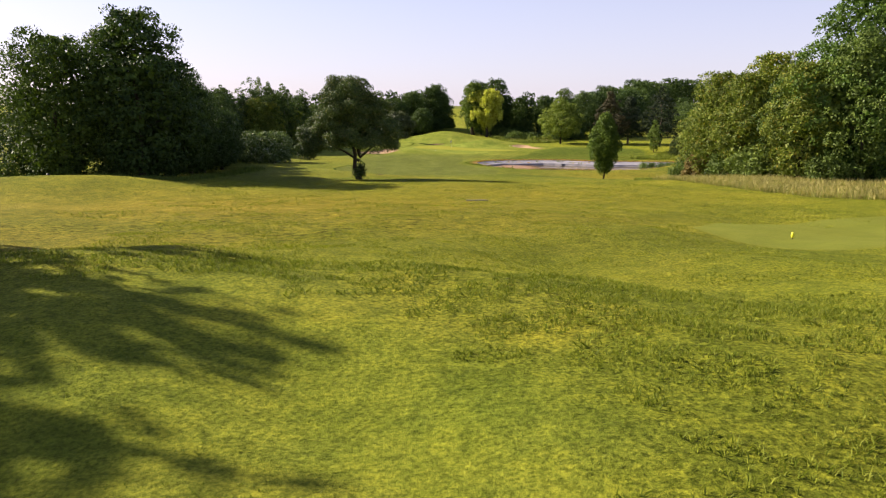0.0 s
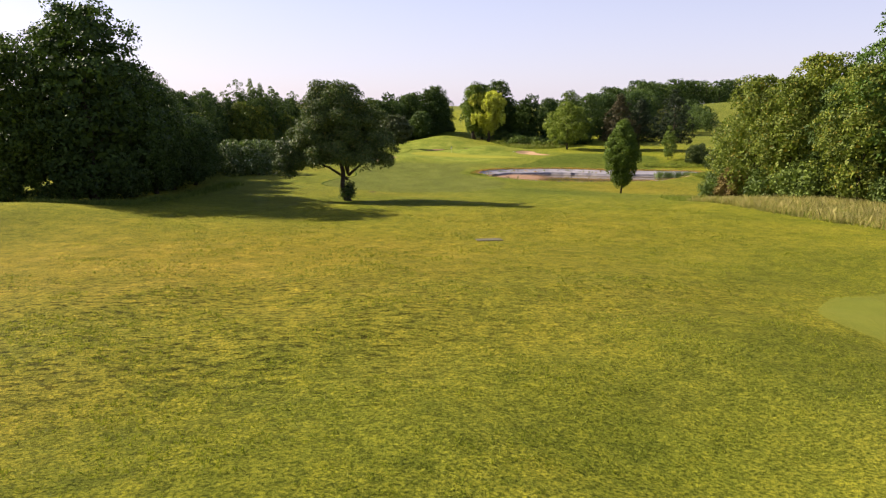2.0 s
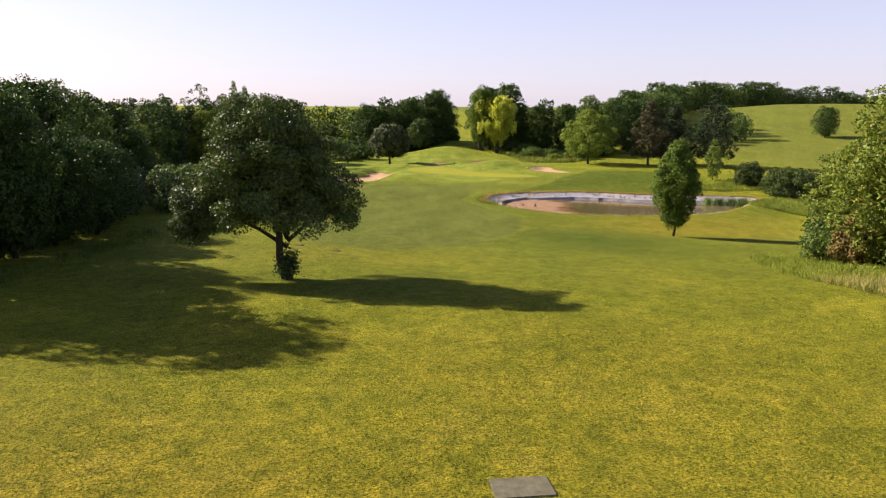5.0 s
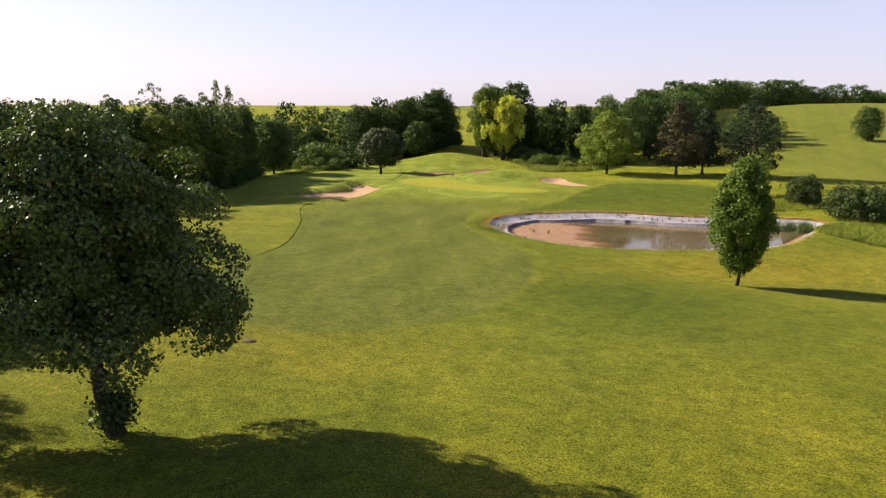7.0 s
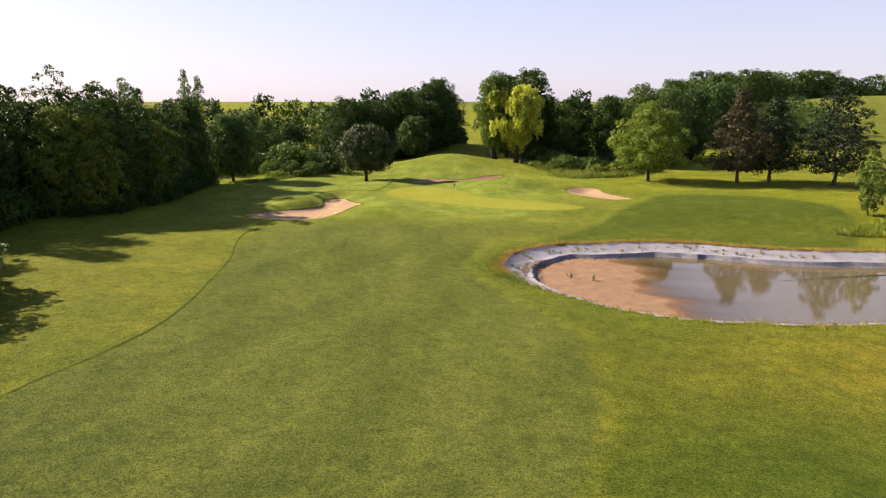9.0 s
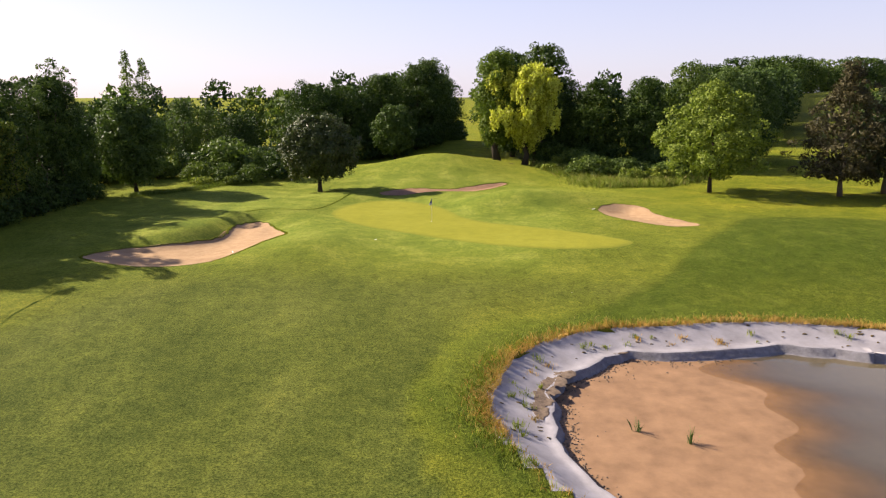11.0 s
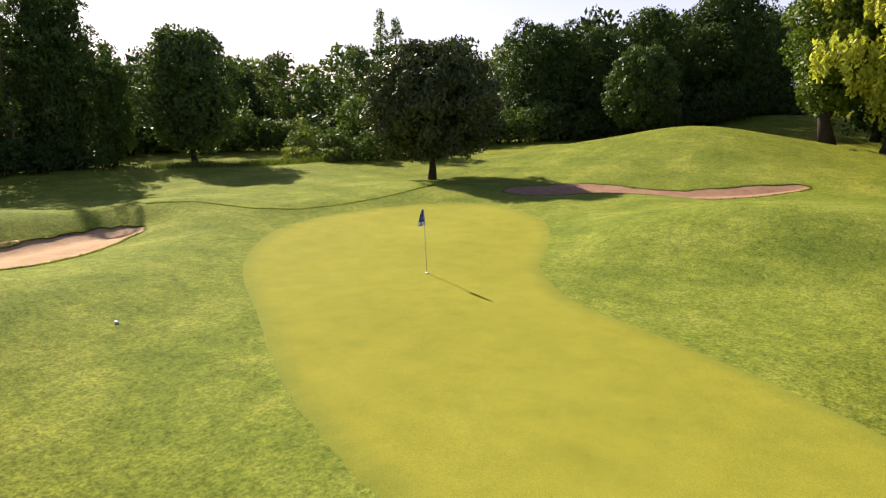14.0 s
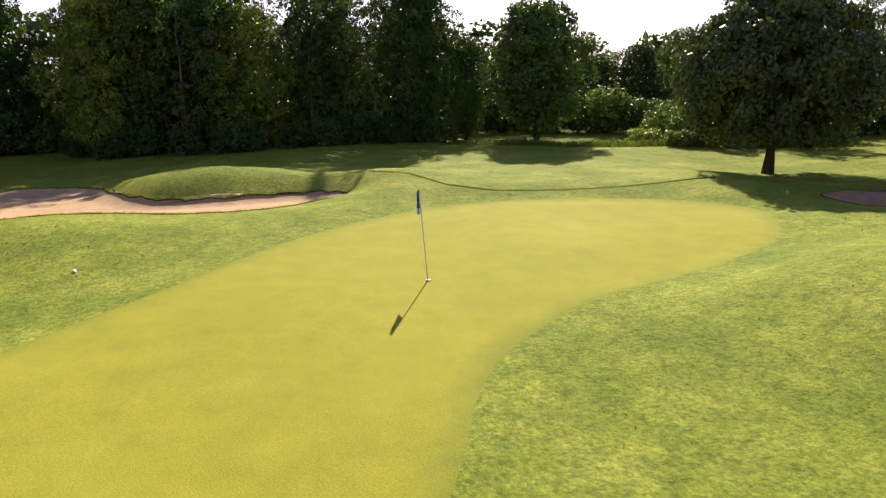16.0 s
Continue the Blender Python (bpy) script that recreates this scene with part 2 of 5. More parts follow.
M_PINE_RED = leaf_material("browned_pine_needles", (0.024, 0.020, 0.010), (0.062, 0.045, 0.020), 0.12)
M_LILAC = leaf_material("flowering_shrub_leaves", (0.042, 0.055, 0.016), (0.105, 0.120, 0.040), 0.28, (0.36, 0.36, 0.26))
M_POPLAR = leaf_material("poplar_leaves", (0.055, 0.070, 0.020), (0.120, 0.140, 0.050), 0.35)
M_BRONZE = leaf_material("bronze_leaves", (0.055, 0.036, 0.014), (0.13, 0.085, 0.028), 0.2)
M_STRAW = leaf_material("straw_grass", (0.24, 0.122, 0.030), (0.44, 0.245, 0.08), 0.35)
M_HAY = leaf_material("dry_meadow_grass", (0.165, 0.125, 0.036), (0.36, 0.265, 0.095), 0.35)
M_LONG = leaf_material("long_grass", (0.075, 0.092, 0.014), (0.19, 0.19, 0.035), 0.35)
M_BLADE = leaf_material("grass_blades", (0.080, 0.092, 0.010), (0.180, 0.170, 0.020), 0.35)
M_REED = leaf_material("reed_leaves", (0.040, 0.062, 0.020), (0.110, 0.135, 0.045), 0.25)
M_CONCRETE = plain("weathered_concrete", (0.075, 0.066, 0.042), (0.14, 0.122, 0.08), 4.0, 0.9, 0.2, 0.01)
M_WHITE = plain("white_paint", (0.72, 0.72, 0.70), (0.82, 0.82, 0.80), 9.0, 0.4, 0.4, 0.001)
M_YELLOW = plain("yellow_paint", (0.72, 0.62, 0.03), (0.82, 0.72, 0.05), 9.0, 0.4, 0.4, 0.001)
M_BLACK = plain("black_paint", (0.012, 0.012, 0.012), (0.03, 0.03, 0.03), 9.0, 0.5, 0.4, 0.001)
M_POLE = plain("pole_enamel", (0.50, 0.47, 0.44), (0.62, 0.58, 0.55), 5.0, 0.35, 0.5, 0.001)
M_BLUE = plain("blue_flag_cloth", (0.022, 0.030, 0.16), (0.055, 0.070, 0.30), 12.0, 0.8, 0.1, 0.004)
M_PALE = plain("pale_flag_cloth", (0.55, 0.53, 0.62), (0.72, 0.70, 0.76), 12.0, 0.8, 0.1, 0.004)
M_TIMBER = plain("rake_timber", (0.25, 0.18, 0.10), (0.42, 0.31, 0.19), 8.0, 0.8, 0.2, 0.004)


def water_material():
    """Still water: clear, brownish, mirror-like at a low angle."""
    m = bpy.data.materials.new("pond_water")
    m.use_nodes = True
    nt = m.node_tree
    nt.nodes.remove(nt.nodes["Principled BSDF"])
    clear, gloss = nt.nodes.new("ShaderNodeBsdfTransparent"), nt.nodes.new("ShaderNodeBsdfGlossy")
    clear.inputs["Color"].default_value = (0.92, 0.88, 0.82, 1)
    gloss.inputs["Roughness"].default_value = 0.05
    gloss.inputs["Color"].default_value = (0.97, 0.90, 0.86, 1)
    fres = nt.nodes.new("ShaderNodeFresnel")
    fres.inputs["IOR"].default_value = 1.95
    mx = nt.nodes.new("ShaderNodeMixShader")
    b = nt.nodes.new("ShaderNodeBump")
    b.inputs["Strength"].default_value, b.inputs["Distance"].default_value = 0.25, 0.004
    nt.links.new(noise_node(nt, 3.0, 2, 0.5), b.inputs["Height"])
    nt.links.new(b.outputs["Normal"], gloss.inputs["Normal"])
    murk, body = nt.nodes.new("ShaderNodeBsdfDiffuse"), nt.nodes.new("ShaderNodeMixShader")
    murk.inputs["Color"].default_value = (0.150, 0.116, 0.062, 1)
    depth = nt.nodes.new("ShaderNodeAttribute")
    depth.attribute_name = "depth"
    nt.links.new(ramp(nt, depth.outputs["Fac"], [(0.0, (0.05, 0.05, 0.05)), (0.35, (0.5, 0.5, 0.5)), (1.0, (0.9, 0.9, 0.9))]), body.inputs[0])
    film = nt.nodes.new("ShaderNodeMath")
    film.operation = "MULTIPLY"
    nt.links.new(fres.outputs[0], film.inputs[0])
    nt.links.new(ramp(nt, depth.outputs["Fac"], [(0.0, (0.05, 0.05, 0.05)), (0.30, (0.8, 0.8, 0.8)), (0.6, (1, 1, 1))]), film.inputs[1])
    nt.links.new(clear.outputs[0], body.inputs[1])
    nt.links.new(murk.outputs[0], body.inputs[2])
    nt.links.new(film.outputs[0], mx.inputs[0])
    nt.links.new(body.outputs[0], mx.inputs[1])
    nt.links.new(gloss.outputs[0], mx.inputs[2])
    nt.links.new(mx.outputs[0], nt.nodes["Material Output"].inputs["Surface"])
    return m


M_WATER = water_material()

# ---- the lie of the land ----
SLOPE_Y = [-300, 8, 20, 27, 33, 43, 53, 63, 82, 91, 104, 123, 139, 151, 165, 178, 189, 206, 216, 240, 270, 330, 600, 3300, 9000]
SLOPE_Z = [5.2, 5.5, 5.7, 5.6, 4.8, 4.5, 3.6, 2.6, 2.15, 1.55, 0.8, 0.0, -0.7, -0.9, -0.9, -0.45, 0.0, 0.2, -0.1, 0.3, 1.0, 2.0, 8.0, 36.0, 60.0]
TILT_Y = [85, 100, 123, 140, 160, 175]
TILT = [0.0, -0.02, -0.05, -0.035, -0.02, 0.0]
# centre x, y, height, half-width along x and y
MOUNDS = [
    (10.6, 231.0, 2.75, 7.8, 7.5), (17.6, 197.8, 1.45, 4.0, 2.7), (23.0, 197.4, 0.5, 3.0, 3.0), (26.0, 201.0, 0.5, 4.0, 4.0), (-1.0, 179.2, 0.75, 3.0, 3.4),
    (-12.4, 185.0, 0.80, 2.8, 3.2), (-8.5, 193.6, 0.55, 2.8, 2.2), (-5.8, 188.0, -0.35, 2.2, 3.0), (-1.6, 207.0, 0.35, 2.6, 1.8), (-6.0, 214.0, -0.45, 5.0, 4.0), (4.5, 207.4, -0.35, 3.0, 1.4), (14.0, 214.0, -0.75, 6.0, 3.0), (-34.0, 73.0, 1.4, 8.0, 5.0), (19.0, 44.0, -0.9, 9.0, 9.0),
    (200.0, 360.0, 14.0, 75.0, 80.0), (36.0, 180.0, 0.5, 6.0, 5.0), (14.0, 262.0, 2.2, 12.0, 9.0), (-400.0, 700.0, 6.0, 300.0, 200.0),
    (60.0, 176.0, 0.7, 9.0, 6.0), (10.0, 206.6, 0.15, 7.0, 1.9), (-8.5, 27.5, 0.5, 5.0, 3.5), (4.0, 30.5, -0.5, 5.0, 4.5), (3.0, 21.5, 0.2, 5.0, 3.0), (30.0, 123.5, -0.32, 6.0, 6.0),
]
BUNKER_LEFT = [(-17.2, 177.6), (-15.6, 179.8), (-12.0, 181.2), (-9.4, 182.9), (-8.8, 185.0), (-9.1, 187.6), (-9.2, 189.9), (-8.2, 191.0), (-6.7, 190.7), (-5.3, 188.0), (-4.0, 185.4), (-3.5, 183.4), (-4.4, 180.2), (-5.7, 177.3), (-7.6, 175.1), (-11.4, 174.2), (-15.2, 175.4)]
BUNKER_RIGHT = [(25.2, 193.6), (27.4, 195.4), (29.8, 194.6), (30.2, 191.0), (31.6, 187.6), (32.2, 185.6), (29.6, 185.6), (27.2, 188.2), (25.4, 191.0)]
BUNKER_BACK = [(2.8, 208.4), (2.9, 211.0), (4.2, 213.4), (6.6, 214.4), (9.4, 214.4), (11.4, 214.9), (14.5, 216.4), (18.2, 217.4), (18.3, 216.2), (13.4, 213.2), (9.4, 210.4), (5.6, 208.2)]
GREEN = [(11.6, 179.6), (6.8, 183.4), (2.6, 187.0), (-0.6, 191.6), (-1.5, 196.0), (0.2, 201.2), (3.6, 203.8), (6.6, 202.6), (9.2, 199.8), (11.0, 195.6), (12.0, 192.0), (14.2, 188.9), (17.2, 187.0), (20.4, 184.7), (23.4, 181.9), (24.8, 179.4), (22.4, 177.2), (17.0, 177.0)]
POND = [(11.4, 151.2), (12.0, 156.2), (15.4, 160.8), (21.0, 162.5), (28.6, 162.8), (33.4, 161.2), (38.4, 158.9), (46.0, 157.6), (53.0, 156.0), (54.6, 152.6), (48.6, 145.4), (41.4, 138.6), (32.0, 136.4), (26.2, 136.9), (21.0, 138.2), (17.0, 141.2), (13.6, 146.0)]
FAIRWAY = [(-10.4, 106.6), (-13.4, 111.0), (-14.0, 116.5), (-13.2, 123.0), (-11.6, 129.0), (-11.0, 137.0), (-12.2, 152.0), (-14.2, 166.0), (-10.0, 173.0), (0.0, 175.0), (12.0, 173.0), (22.0, 170.5), (24.0, 166.5), (13.0, 164.0), (8.4, 156.0), (8.8, 148.0), (12.6, 138.0), (13.2, 130.0), (10.6, 119.0), (5.4, 108.2), (-2.8, 103.8)]
TEE = [(10.4, 38.0), (9.6, 43.0), (13.0, 47.0), (20.0, 49.5), (27.0, 49.0), (26.0, 42.0), (19.0, 36.5), (13.0, 35.4)]


def closed(points, steps=6):
    """A smooth closed line through the corners of a plan."""
    p = np.array(points, float)
    n, out = len(p), []
    for i in range(n):
        a, b, c, d = p[i - 1], p[i], p[(i + 1) % n], p[(i + 2) % n]
        for k in range(steps):
            u = k / steps
            out.append(0.5 * (2 * b + (c - a) * u + (2 * a - 5 * b + 4 * c - d) * u * u + (3 * b - a - 3 * c + d) * u ** 3))
    return np.array(out)


def side(x, y, line):
    """The distance to a closed line, negative inside."""
    x, y = np.asarray(x, float), np.asarray(y, float)
    best, inside = np.full(x.shape, 1e9), np.zeros(x.shape, bool)
    for (ax, ay), (bx, by) in zip(line, np.roll(line, -1, 0)):
        dx, dy = bx - ax, by - ay
        u = np.clip(((x - ax) * dx + (y - ay) * dy) / (dx * dx + dy * dy + 1e-12), 0, 1)
        best = np.minimum(best, np.hypot(x - ax - u * dx, y - ay - u * dy))
        if abs(dy) > 1e-12:
            inside ^= ((ay > y) != (by > y)) & (x < ax + (y - ay) / dy * dx)
    return np.where(inside, -best, best)


def ease(v, a, b):
    u = np.clip((v - a) / (b - a), 0, 1)
    return u * u * (3 - 2 * u)


L_CREST = closed([(-15, 25.6), (-8, 25.6), (-5, 24.6), (-2.8, 22.4), (-1.2, 19.4), (-0.4, 16), (9, 15), (9.0, 23.5), (3.0, 28), (-3, 28.4), (-15, 28.2)])      # rough grass on the crest before the tee
L_POND, L_GREEN, L_FAIR, L_TEE = closed(POND), closed(GREEN), closed(FAIRWAY), closed(TEE)
L_BUNKERS = [closed(BUNKER_LEFT), closed(BUNKER_RIGHT), closed(BUNKER_BACK)]
FINE_Y = np.linspace(-300, 9000, 9301)
FINE_Z = np.interp(FINE_Y, SLOPE_Y, SLOPE_Z)
_k = np.exp(-0.5 * (np.arange(-9, 10) / 3.5) ** 2)
FINE_Z = np.convolve(np.pad(FINE_Z, 9, mode="edge"), _k / _k.sum(), "valid")
RIM, WATER = -1.2, -2.12


def near(x, y, line, reach):
    """Where points lie within reach of a plan's bounds."""
    lo, hi = line.min(0) - reach, line.max(0) + reach
    return (x > lo[0]) & (x < hi[0]) & (y > lo[1]) & (y < hi[1])


def land(x, y):
    """The height of the ground at x, y (arrays)."""
    x, y = np.atleast_1d(np.asarray(x, float)), np.atleast_1d(np.asarray(y, float))
    z = np.interp(y, FINE_Y, FINE_Z) + np.interp(y, TILT_Y, TILT) * np.clip(x, -18, 40)
    for cx, cy, h, sx, sy in MOUNDS:
        z = z + h * np.exp(-0.5 * ((x - cx) / sx) ** 2 - 0.5 * ((y - cy) / sy) ** 2)
    z = z + 0.10 * np.sin(x * 0.21 + 1.3) * np.sin(y * 0.17) + 0.05 * np.sin(x * 0.53 + y * 0.31)
    start = ease(y, 4, 16) * (1 - ease(y, 44, 60))
    z = z + start * (0.13 * np.sin(x * 0.55 - y * 0.30 + 0.8) * np.sin(y * 0.42 + x * 0.10) + 0.05 * np.sin(x * 1.3 + y * 0.9))
    m = near(x, y, L_GREEN, 8)
    if m.any():
        d = side(x[m], y[m], L_GREEN)
        flat = 0.02 + 0.012 * (x[m] - 8.8) * 0.3 - 0.002 * np.abs(y[m] - 189)
        z[m] = flat + (z[m] - flat) * ease(d, -1.2, 2.6)
    m = near(x, y, L_POND, 14)
    if m.any():
        d = side(x[m], y[m], L_POND)
        z[m] = RIM + (z[m] - RIM) * ease(d, 0.0, 9.0)
        z[m] -= 2.2 * ease(-d, 0.05, 0.9)
    rise = 0.45 * np.clip(ease(x, -9.0, -4.2) + ease(-y, -178.5, -174.0), 0, 1)     # the left bunker's sand climbs to its near edge
    for line, floor, bank in zip(L_BUNKERS, (rise - 0.64, 0.0 * x, 0.0 * x - 0.45), (1.5, 0.0, 0.0)):
        m = near(x, y, line, 4)
        if m.any():
            d = side(x[m], y[m], line)
            out = 0.25 + bank * ease(-x[m], 4.6, 6.6)
            z[m] += (np.minimum(floor[m], z[m] - 0.10) - z[m]) * ease(-d, -out, 2.4 - 1.2 * bank / 1.5)
    return z


def ground_at(x, y):
    return float(land(x, y)[0])


# ---- building helpers ----
def mesh_of(name, verts, faces, smooth=False):
    me = bpy.data.meshes.new(name)
    me.from_pydata(np.asarray(verts).tolist() if isinstance(verts, np.ndarray) else verts, [], faces.tolist() if isinstance(faces, np.ndarray) else faces)
    if smooth:
        me.polygons.foreach_set("use_smooth", [True] * len(me.polygons))
    me.update()
    return me


def part(name, me, mat, parent, label=""):
    ob = new(name, me)
    me.materials.clear()
    me.materials.append(mat)
    ob.parent = parent
    return tagged(ob, label)


class Shape:
    """Collects tubes, boxes and sheets into one mesh."""

    def __init__(self):
        self.v, self.f = [], []

    def tube(self, pts, radii, n=8, cap=True):
        pts = [Vector(p) for p in pts]
        base = len(self.v)
        side_v = Vector((1, 0, 0))
        for i, p in enumerate(pts):
            d = (pts[min(i + 1, len(pts) - 1)] - pts[max(i - 1, 0)]).normalized()
            side_v = (side_v - d * side_v.dot(d))
            side_v = side_v.normalized() if side_v.length > 1e-4 else d.orthogonal().normalized()
            up = d.cross(side_v)
            for k in range(n):
                a = 2 * math.pi * k / n
                self.v.append(tuple(p + (side_v * math.cos(a) + up * math.sin(a)) * radii[i]))
        for i in range(len(pts) - 1):
            for k in range(n):
                a, b = base + i * n + k, base + i * n + (k + 1) % n
                self.f.append((a, b, b + n, a + n))
        if cap:
            self.f.append(tuple(base + k for k in range(n))[::-1])
            self.f.append(tuple(base + (len(pts) - 1) * n + k for k in range(n)))
        return self

    def box(self, lo, hi):
        b = len(self.v)
        self.v += [(x, y, z) for z in (lo[2], hi[2]) for x, y in ((lo[0], lo[1]), (hi[0], lo[1]), (hi[0], hi[1]), (lo[0], hi[1]))]
        self.f += [tuple(b + i for i in q) for q in ((3, 2, 1, 0), (4, 5, 6, 7), (0, 1, 5, 4), (1, 2, 6, 5), (2, 3, 7, 6), (3, 0, 4, 7))]
        return self

    def mesh(self, name, smooth=True):
        return mesh_of(name, self.v, self.f, smooth)


def unit(rng, n):
    d = rng.normal(size=(n, 3))
    return d / np.linalg.norm(d, axis=1, keepdims=True)


def leaves_mesh(name, rng, at, size, out=None, thin=0.55, hang=0.0):
    """One small rhombus a leaf, at the given places."""
    n = len(at)
    d = unit(rng, n)
    if hang:
        d[:, 2] -= hang
    d /= np.linalg.norm(d, axis=1, keepdims=True)
    nrm = unit(rng, n)
    if out is not None:
        nrm = nrm * 0.6 + out * 1.0
    s = np.cross(d, nrm)
    s /= np.linalg.norm(s, axis=1, keepdims=True) + 1e-9
    ln = np.reshape(size, (-1, 1)) * rng.uniform(0.6, 1.35, (n, 1))
    w = ln * thin * 0.5
    v = np.stack([at - d * ln * 0.5, at + s * w, at + d * ln * 0.5, at - s * w], 1).reshape(-1, 3)
    return mesh_of(name, v, np.arange(4 * n).reshape(n, 4))


def rings_of(h, w, low, widest=0.45, full=0.62, lean=0.0, n=14):
    """The outline of a crown: (height, centre x, radius) from its foot to its tip."""
    bend = math.log(0.5) / math.log(widest)
    out = []
    for i in range(n + 1):
        u = i / n
        out.append((low + (h - low) * u, lean * u, 0.5 * w * max(0.10, math.sin(math.pi * (0.05 + 0.92 * u) ** bend)) ** full))
    return out


def foliage(rng, rings, lobes, lobe, per, size, rugged=0.13, flat=0.8, core=0.12, sag=0.0, seen=0.55):
    """Leaf places, facings and sizes: leafy lobes over the skin of a crown, and larger leaves that close its heart."""
    z, cx, r = np.array(rings, float).T
    fine = np.linspace(z[0] + 0.45 * lobe * flat, max(z[-1] - 0.85 * lobe * flat, z[0] + 0.5 * lobe), 200)
    weight = np.interp(fine, z, r) + 0.25 * r.max()
    cz = rng.choice(fine, lobes, p=weight / weight.sum())
    cz = np.sort(cz)
    a = np.arange(lobes) * 2.39996 + rng.uniform(-0.5, 0.5, lobes)
    rr = np.interp(cz, z, r)
    size_l = lobe * rng.uniform(0.65, 1.35, lobes)
    rad = np.maximum(rr * (1 + rugged * rng.normal(size=lobes)) - size_l * 0.95, 0.05)
    c = np.stack([np.interp(cz, z, cx) + rad * np.cos(a), rad * np.sin(a), cz], 1)
    tilt = np.clip((cz - z[0]) / (z[-1] - z[0]) - 0.35, -0.5, 0.7)
    face = np.stack([np.cos(a), np.sin(a), tilt * 1.3], 1)
    k = rng.poisson(per * (size_l / lobe) ** 2)
    i = np.repeat(np.arange(lobes), k)
    d = unit(rng, len(i)) + face[i] * seen + np.array([0, 0, 0.30])
    d /= np.linalg.norm(d, axis=1, keepdims=True)
    at = c[i] + d * size_l[i, None] * rng.uniform(0.62, 1.08, (len(i), 1)) * (1, 1, flat)
    at[:, 2] -= sag * rng.random(len(i)) * size_l[i]
    n = int(len(i) * core)
    hz = rng.choice(fine, n, p=weight / weight.sum())
    ha, hr = rng.uniform(0, 6.2832, n), np.interp(hz, z, r) * np.sqrt(rng.uniform(0.02, 0.42, n))
    heart = np.stack([np.interp(hz, z, cx) + hr * np.cos(ha), hr * np.sin(ha), hz], 1)
    at, out = np.concatenate([at, heart]), np.concatenate([d, unit(rng, n)])
    sizes = np.concatenate([np.full(len(i), size), np.full(n, size * 2.4)])
    low = at[:, 2] > 0.03
    return at[low], out[low], sizes[low]


def limbs(shape, rng, foot, top, r0, n, reach, low, droop=0.0):
    """A tapering trunk with limbs that rise out of it."""
    foot, top = Vector(foot), Vector(top)
    k = 6
    line, rad = [], []
    for i in range(k + 1):
        u = i / k
        p = foot.lerp(top, u) + Vector((rng.normal() * 0.02, rng.normal() * 0.02, 0)) * (top - foot).length * (0 if i == 0 else 1)
        line.append(p)
        rad.append(r0 * (1.35 if i == 0 else 1.0) * (1 - 0.85 * u))
    shape.tube(line, rad, 9)
    for i in range(n):
        u = low + (0.95 - low) * (i + rng.uniform(0, 0.8)) / n
        p = foot.lerp(top, u)
        a = i * 2.4 + rng.uniform(-0.4, 0.4)
        ln = reach * (1.15 - 0.7 * u) * rng.uniform(0.75, 1.1)
        dirv = Vector((math.cos(a), math.sin(a), 0.75 - droop))
        q1, q2 = p + dirv * ln * 0.45, p + dirv * ln * 0.8 + Vector((math.cos(a), math.sin(a), 0)) * ln * 0.2
        rr = r0 * (1 - 0.8 * u) * 0.5
        shape.tube([p, q1, q2], [rr, rr * 0.6, rr * 0.2], 6)
    return shape


def tree(name, label, seed, rings, leafmat, r0, lobes=100, lobe=1.3, per=80, size=0.32, barkmat=None, n_limbs=9, reach=None, low=0.3, thin=0.6, hang=0.0, **more):
    """A tree with its foot at the origin: trunk with limbs, and a crown of leaves."""
    rng = np.random.default_rng(seed)
    ob = new(name)
    top = rings[-1][0]
    sh = limbs(Shape(), rng, (0, 0, -0.25), (rings[-1][1], 0, top * 0.8), r0, n_limbs, reach or max(r[2] for r in rings) * 0.6, low)
    part("trunk", sh.mesh("trunk"), barkmat or M_BARK, ob)
    at, out, sizes = foliage(rng, rings, lobes, lobe, per, size, **more)
    part("crown", leaves_mesh("crown", rng, at, sizes, out, thin, hang), leafmat, ob)
    return tagged(ob, label, "tree")


def stand(ob, x, y, turn=0.0, s=1.0, sz=None, sink=0.0):
    ob.matrix_basis = Matrix.LocRotScale((x, y, ground_at(x, y) - sink), Euler((0, 0, turn)), (s, s, sz or s))
    return ob


def another(ob, x, y, turn=0.0, s=1.0, sz=None):
    c = copy_thing(ob, Matrix.Identity(4))
    c.matrix_basis = Matrix.LocRotScale((x, y, ground_at(x, y)), Euler((0, 0, turn)), (s, s, sz or s))
    return c


# ---- ground ----
def axis(lo, hi, step, far_lo, far_hi, n):
    mid = np.arange(lo, hi + 1e-6, step)
    def outer(dist):
        a, b = 0.0, 12.0
        for _ in range(60):
            g = (a + b) / 2
            if np.sum(step * np.exp(np.linspace(0, g, n))) < dist:
                a = g
            else:
                b = g
        return np.cumsum(step * np.exp(np.linspace(0, a, n)))
    return np.concatenate([lo - outer(lo - far_lo)[::-1], mid, hi + outer(far_hi - hi)])


